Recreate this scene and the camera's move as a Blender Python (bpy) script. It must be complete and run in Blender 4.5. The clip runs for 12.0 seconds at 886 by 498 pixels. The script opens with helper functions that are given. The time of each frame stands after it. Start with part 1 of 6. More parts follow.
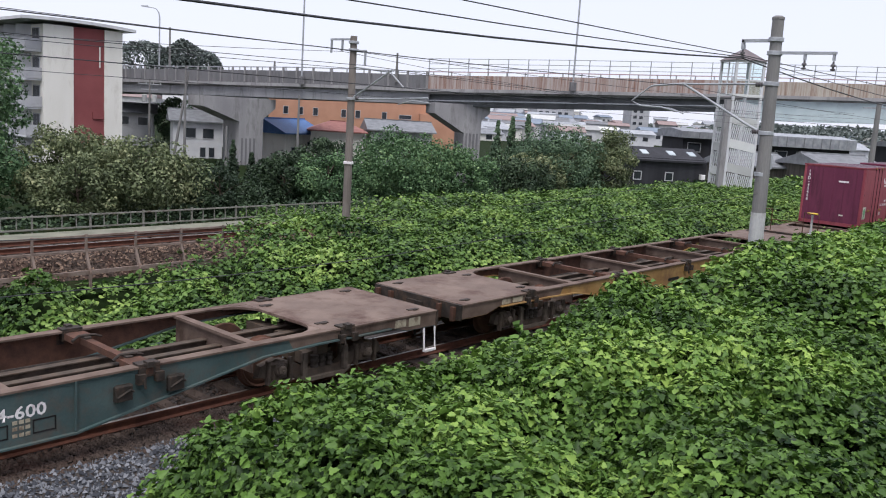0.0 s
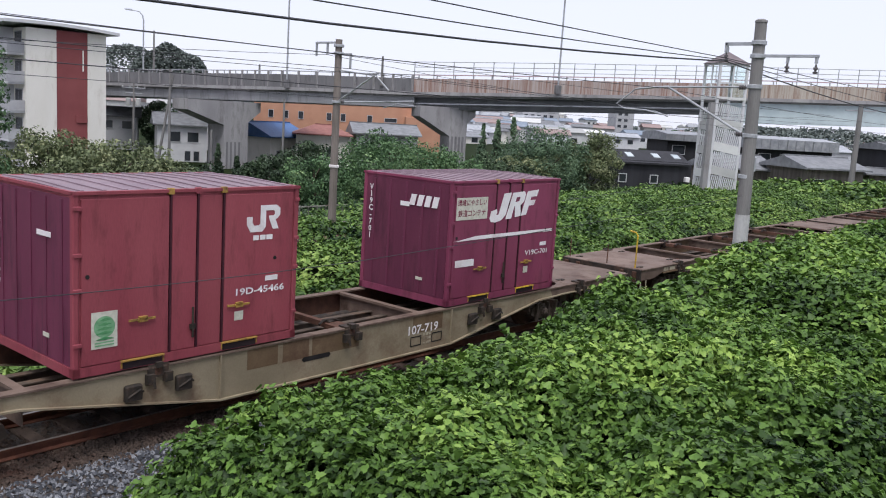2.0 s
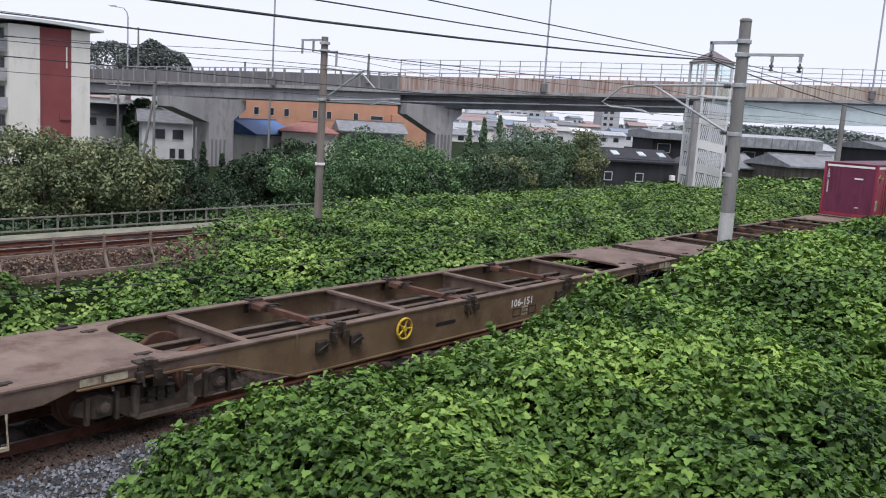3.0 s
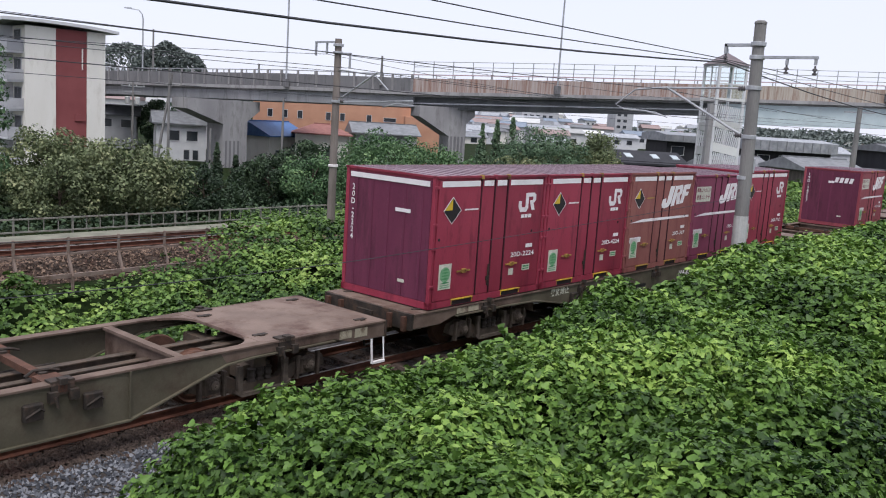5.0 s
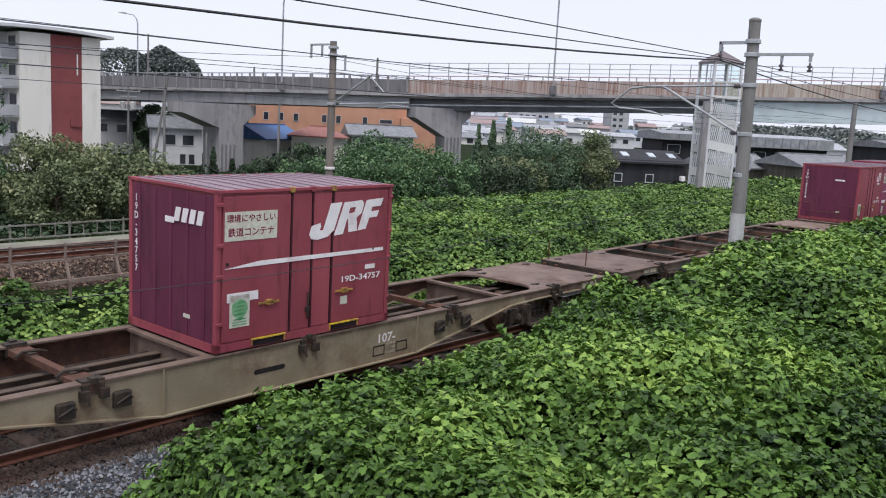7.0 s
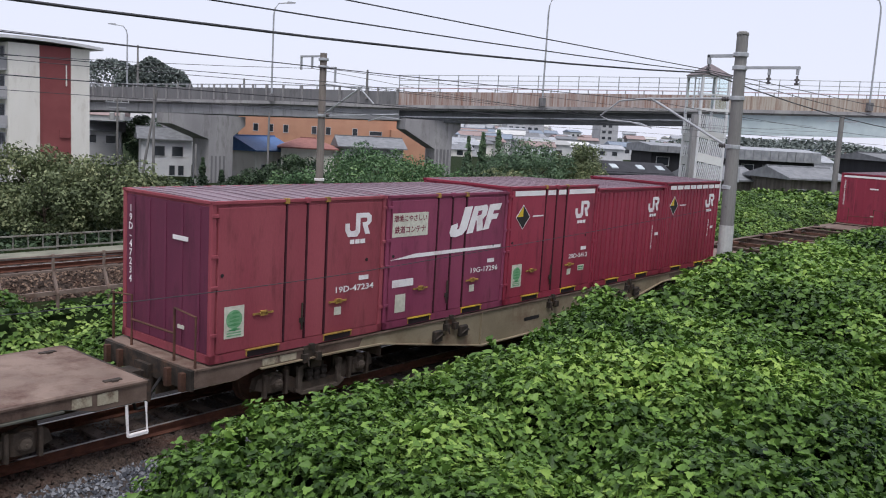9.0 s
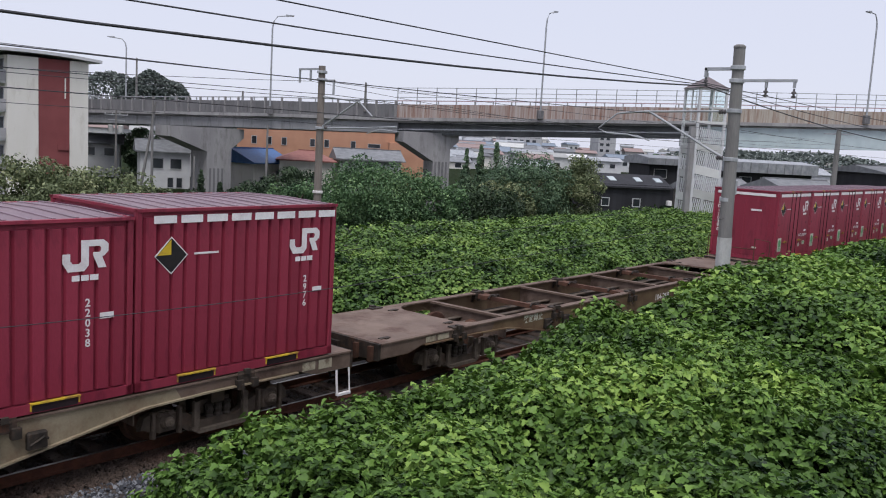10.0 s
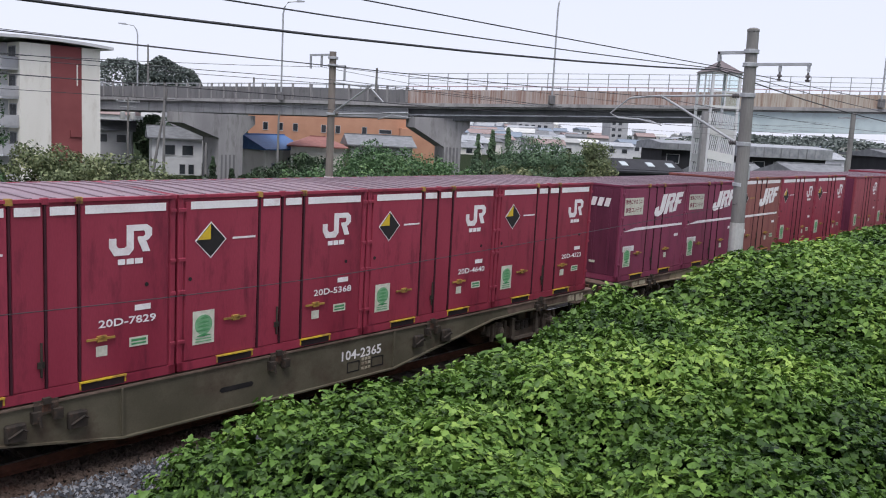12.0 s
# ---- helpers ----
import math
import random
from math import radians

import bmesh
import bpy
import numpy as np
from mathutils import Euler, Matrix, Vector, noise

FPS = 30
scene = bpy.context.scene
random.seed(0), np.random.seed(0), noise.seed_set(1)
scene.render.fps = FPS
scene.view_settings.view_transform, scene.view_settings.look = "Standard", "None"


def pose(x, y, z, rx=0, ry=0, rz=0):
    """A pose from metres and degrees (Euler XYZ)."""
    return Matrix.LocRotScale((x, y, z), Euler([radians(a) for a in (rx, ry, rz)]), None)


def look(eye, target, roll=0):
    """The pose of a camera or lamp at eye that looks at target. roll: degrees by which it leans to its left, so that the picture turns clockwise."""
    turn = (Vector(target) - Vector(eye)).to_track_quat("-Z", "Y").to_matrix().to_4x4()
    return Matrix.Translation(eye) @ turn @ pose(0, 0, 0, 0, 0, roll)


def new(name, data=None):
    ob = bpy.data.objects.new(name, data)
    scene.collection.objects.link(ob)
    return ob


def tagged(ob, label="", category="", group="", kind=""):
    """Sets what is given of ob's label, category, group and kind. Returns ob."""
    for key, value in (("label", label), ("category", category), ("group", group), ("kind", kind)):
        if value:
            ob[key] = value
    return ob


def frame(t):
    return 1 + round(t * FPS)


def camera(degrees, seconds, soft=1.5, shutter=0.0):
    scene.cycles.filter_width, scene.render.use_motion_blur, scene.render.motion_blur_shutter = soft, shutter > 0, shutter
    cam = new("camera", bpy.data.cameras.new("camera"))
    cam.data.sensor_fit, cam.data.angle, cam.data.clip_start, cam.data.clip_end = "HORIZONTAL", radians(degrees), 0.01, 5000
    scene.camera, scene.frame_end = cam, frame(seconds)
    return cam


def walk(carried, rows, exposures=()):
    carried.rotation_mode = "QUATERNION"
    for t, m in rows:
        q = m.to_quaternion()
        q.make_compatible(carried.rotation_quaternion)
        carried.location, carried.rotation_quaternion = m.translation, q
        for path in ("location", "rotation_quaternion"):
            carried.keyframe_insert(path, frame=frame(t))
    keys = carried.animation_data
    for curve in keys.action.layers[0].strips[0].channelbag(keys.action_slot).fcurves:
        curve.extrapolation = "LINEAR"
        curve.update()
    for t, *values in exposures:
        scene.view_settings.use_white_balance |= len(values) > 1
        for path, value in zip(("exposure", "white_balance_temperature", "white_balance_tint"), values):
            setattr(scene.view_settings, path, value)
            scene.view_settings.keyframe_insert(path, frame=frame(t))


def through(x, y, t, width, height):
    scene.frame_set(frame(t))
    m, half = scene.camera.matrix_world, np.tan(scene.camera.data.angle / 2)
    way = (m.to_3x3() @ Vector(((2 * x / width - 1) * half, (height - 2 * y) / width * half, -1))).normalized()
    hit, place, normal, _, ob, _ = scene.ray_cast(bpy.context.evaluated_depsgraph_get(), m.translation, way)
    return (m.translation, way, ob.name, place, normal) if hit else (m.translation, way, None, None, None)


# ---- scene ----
# World: X runs along the railway (the train comes from +X), Y across it, z = 0 at the rail tops.
cam = camera(53.88, 12.0, soft=1.05)
EYE = (0.0, -11.932, 4.743)
AIM = [
    (0.0, 80.888, -3.627, -48.180),
    (0.5, 80.832, -3.563, -48.243),
    (1.0, 80.831, -3.368, -48.585),
    (1.5, 81.191, -3.322, -48.898),
    (2.0, 81.150, -3.538, -49.121),
    (2.5, 81.081, -3.465, -49.672),
    (3.0, 81.071, -3.662, -50.018),
    (5.0, 81.147, -3.781, -49.168),
    (5.5, 81.223, -3.378, -49.223),
    (6.0, 81.295, -2.993, -49.159),
    (6.5, 81.200, -3.040, -49.339),
    (8.5, 81.521, -3.276, -49.797),
    (9.0, 82.033, -3.234, -50.095),
    (9.5, 82.698, -3.364, -50.041),
    (10.0, 82.848, -3.252, -50.213),
    (10.5, 82.387, -3.172, -50.008),
    (11.0, 81.978, -3.206, -49.511),
    (11.5, 81.905, -2.965, -49.465),
    (12.0, 81.876, -3.036, -49.483),
]
walk(cam, [(t, pose(*EYE, rx, ry, rz)) for t, rx, ry, rz in AIM], exposures=[(0.0, 0.2), (3.0, 0.2), (6.5, 0.16), (8.5, 0.17), (9.0, 0.06), (9.7, -0.1), (10.6, -0.1), (11.2, 0.04), (12.0, 0.13)])

# Overcast daylight: a pale sky and one very wide, weak sun.
SUN_EL, SUN_AZ = 66.0, 232.0
world = bpy.data.worlds.new("overcast_sky")
scene.world = world
world.use_nodes = True
wn, wl = world.node_tree.nodes, world.node_tree.links
sky = wn.new("ShaderNodeTexSky")
sky.sky_type, sky.sun_disc = "NISHITA", False
sky.sun_elevation, sky.sun_rotation = radians(SUN_EL), radians(SUN_AZ)
cloud = wn.new("ShaderNodeMix")
cloud.data_type = "RGBA"
cloud.inputs["Factor"].default_value = 0.86
cloud.inputs["B"].default_value = (7.6, 7.8, 9.3, 1)
wl.new(sky.outputs["Color"], cloud.inputs["A"])
wl.new(cloud.outputs["Result"], wn["Background"].inputs["Color"])
wn["Background"].inputs["Strength"].default_value = 0.110
sun = new("sun", bpy.data.lights.new("sun", "SUN"))
sun.data.energy, sun.data.angle, sun.data.color = 2.5, radians(30), (1.0, 0.985, 0.975)
sun.matrix_world = look((0, 0, 60), (0 + 60 * math.cos(radians(SUN_EL)) * math.sin(radians(SUN_AZ)) * -1,
                                     60 * math.cos(radians(SUN_EL)) * math.cos(radians(SUN_AZ)) * -1,
                                     60 - 60 * math.sin(radians(SUN_EL))))

VH = radians(40.2557)


def vp(u, v):
    """World XY of a spot u metres to the right and v metres ahead of the eye's main direction."""
    return (u * math.sin(VH) + v * math.cos(VH), EYE[1] - u * math.cos(VH) + v * math.sin(VH))


VIEW_RZ = 90 - math.degrees(VH) - 90  # turn that lays local x across the view
# ---- materials ----
def surf(name, a, b, scale=3.0, rough=0.7, metal=0.0, bump=0.15, fine=40.0, dirt=None, dirt_amt=0.0, dirt_scale=1.2,
         stretch=(1, 1, 1), jitter=0.0, spec=0.28):
    """A procedural surface: two colours over a coarse noise, a fine grain, dirt patches, relief."""
    m = bpy.data.materials.new(name)
    m.use_nodes = True
    n, l = m.node_tree.nodes, m.node_tree.links
    bsdf = n["Principled BSDF"]
    tc = n.new("ShaderNodeTexCoord")
    mp = n.new("ShaderNodeMapping")
    mp.inputs["Scale"].default_value = stretch
    l.new(tc.outputs["Object"], mp.inputs["Vector"])
    n1 = n.new("ShaderNodeTexNoise")
    n1.inputs["Scale"].default_value, n1.inputs["Detail"].default_value = scale, 6
    l.new(mp.outputs["Vector"], n1.inputs["Vector"])
    n2 = n.new("ShaderNodeTexNoise")
    n2.inputs["Scale"].default_value, n2.inputs["Detail"].default_value = fine, 3
    l.new(mp.outputs["Vector"], n2.inputs["Vector"])
    ramp = n.new("ShaderNodeValToRGB")
    ramp.color_ramp.elements[0].position, ramp.color_ramp.elements[1].position = 0.34, 0.66
    ramp.color_ramp.elements[0].color, ramp.color_ramp.elements[1].color = (*a, 1), (*b, 1)
    l.new(n1.outputs["Fac"], ramp.inputs["Fac"])
    col = ramp.outputs["Color"]
    if dirt:
        n3 = n.new("ShaderNodeTexNoise")
        n3.inputs["Scale"].default_value, n3.inputs["Detail"].default_value = dirt_scale, 8
        n3.inputs["Roughness"].default_value = 0.7
        l.new(mp.outputs["Vector"], n3.inputs["Vector"])
        r3 = n.new("ShaderNodeValToRGB")
        r3.color_ramp.elements[0].position, r3.color_ramp.elements[1].position = 0.62 - 0.3 * dirt_amt, 0.78 - 0.2 * dirt_amt
        l.new(n3.outputs["Fac"], r3.inputs["Fac"])
        mx = n.new("ShaderNodeMix")
        mx.data_type = "RGBA"
        mx.inputs["B"].default_value = (*dirt, 1)
        l.new(r3.outputs["Color"], mx.inputs["Factor"])
        l.new(col, mx.inputs["A"])
        col = mx.outputs["Result"]
    if jitter:
        oi = n.new("ShaderNodeObjectInfo")
        mr = n.new("ShaderNodeMapRange")
        mr.inputs["To Min"].default_value, mr.inputs["To Max"].default_value = 1 - jitter, 1 + jitter
        l.new(oi.outputs["Random"], mr.inputs["Value"])
        hs = n.new("ShaderNodeHueSaturation")
        l.new(mr.outputs["Result"], hs.inputs["Value"])
        l.new(col, hs.inputs["Color"])
        col = hs.outputs["Color"]
    g = n.new("ShaderNodeMix")
    g.data_type, g.blend_type = "RGBA", "MULTIPLY"
    g.inputs["Factor"].default_value = 0.35
    l.new(col, g.inputs["A"])
    gr = n.new("ShaderNodeMapRange")
    gr.inputs["To Min"].default_value, gr.inputs["To Max"].default_value = 0.55, 1.35
    l.new(n2.outputs["Fac"], gr.inputs["Value"])
    l.new(gr.outputs["Result"], g.inputs["B"])
    l.new(g.outputs["Result"], bsdf.inputs["Base Color"])
    rr = n.new("ShaderNodeMapRange")
    rr.inputs["To Min"].default_value, rr.inputs["To Max"].default_value = max(0.05, rough - 0.15), min(1, rough + 0.15)
    l.new(n1.outputs["Fac"], rr.inputs["Value"])
    l.new(rr.outputs["Result"], bsdf.inputs["Roughness"])
    bsdf.inputs["Metallic"].default_value = metal
    bsdf.inputs["Specular IOR Level"].default_value = spec
    if bump:
        bp = n.new("ShaderNodeBump")
        bp.inputs["Strength"].default_value, bp.inputs["Distance"].default_value = bump, 0.02
        l.new(n2.outputs["Fac"], bp.inputs["Height"])
        l.new(bp.outputs["Normal"], bsdf.inputs["Normal"])
    return m


def leafy(name, dark, mid, light, through=0.35, rough=0.55, island=True):
    """Leaves: each leaf its own green, some light passing through."""
    m = bpy.data.materials.new(name)
    m.use_nodes = True
    n, l = m.node_tree.nodes, m.node_tree.links
    bsdf = n["Principled BSDF"]
    geo = n.new("ShaderNodeNewGeometry")
    ramp = n.new("ShaderNodeValToRGB")
    e = ramp.color_ramp.elements
    e[0].position, e[0].color = 0.0, (*dark, 1)
    e[1].position, e[1].color = 1.0, (*light, 1)
    k = e.new(0.55)
    k.color = (*mid, 1)
    tc = n.new("ShaderNodeTexCoord")
    ns = n.new("ShaderNodeTexNoise")
    ns.inputs["Scale"].default_value, ns.inputs["Detail"].default_value = 0.55, 3
    l.new(tc.outputs["Object"], ns.inputs["Vector"])
    add = n.new("ShaderNodeMath")
    add.operation = "MULTIPLY_ADD"
    add.inputs[1].default_value = 0.5
    l.new(geo.outputs["Random Per Island"], add.inputs[0])
    # coarse patches put lit tops and shaded hollows into the leaf colour
    sc = n.new("ShaderNodeMapRange")
    sc.inputs["From Min"].default_value, sc.inputs["From Max"].default_value = 0.3, 0.7
    sc.inputs["To Min"].default_value, sc.inputs["To Max"].default_value = -0.14, 0.54
    l.new(ns.outputs["Fac"], sc.inputs["Value"])
    l.new(sc.outputs["Result"], add.inputs[2])
    l.new(add.outputs["Value"], ramp.inputs["Fac"])
    l.new(ramp.outputs["Color"], bsdf.inputs["Base Color"])
    bsdf.inputs["Roughness"].default_value = rough
    bsdf.inputs["Specular IOR Level"].default_value = 0.24
    tr = n.new("ShaderNodeBsdfTranslucent")
    l.new(ramp.outputs["Color"], tr.inputs["Color"])
    mx = n.new("ShaderNodeMixShader")
    mx.inputs["Fac"].default_value = through
    out = n["Material Output"]
    l.new(bsdf.outputs["BSDF"], mx.inputs[1])
    l.new(tr.outputs["BSDF"], mx.inputs[2])
    l.new(mx.outputs["Shader"], out.inputs["Surface"])
    return m


def stones(name, lo=(0.028, 0.03, 0.037), hi=(0.24, 0.245, 0.265), mid=(0.072, 0.076, 0.088)):
    """Crushed stone: each piece its own grey-brown."""
    m = surf(name, (0.1, 0.1, 0.11), (0.3, 0.29, 0.28), scale=8, rough=0.9, bump=0.3)
    n, l = m.node_tree.nodes, m.node_tree.links
    geo = n.new("ShaderNodeNewGeometry")
    ramp = n.new("ShaderNodeValToRGB")
    e = ramp.color_ramp.elements
    e[0].color, e[1].color = (*lo, 1), (*hi, 1)
    k = e.new(0.5)
    k.color = (*mid, 1)
    l.new(geo.outputs["Random Per Island"], ramp.inputs["Fac"])
    l.new(ramp.outputs["Color"], n["Principled BSDF"].inputs["Base Color"])
    return m


def clear_glass(name):
    """Thin clear glazing, faintly green."""
    m = bpy.data.materials.new(name)
    m.use_nodes = True
    b = m.node_tree.nodes["Principled BSDF"]
    b.inputs["Base Color"].default_value = (0.9, 0.96, 0.95, 1)
    b.inputs["Transmission Weight"].default_value = 1.0
    b.inputs["Roughness"].default_value = 0.04
    b.inputs["IOR"].default_value = 1.12
    return m


RUST = (0.09, 0.04, 0.022)
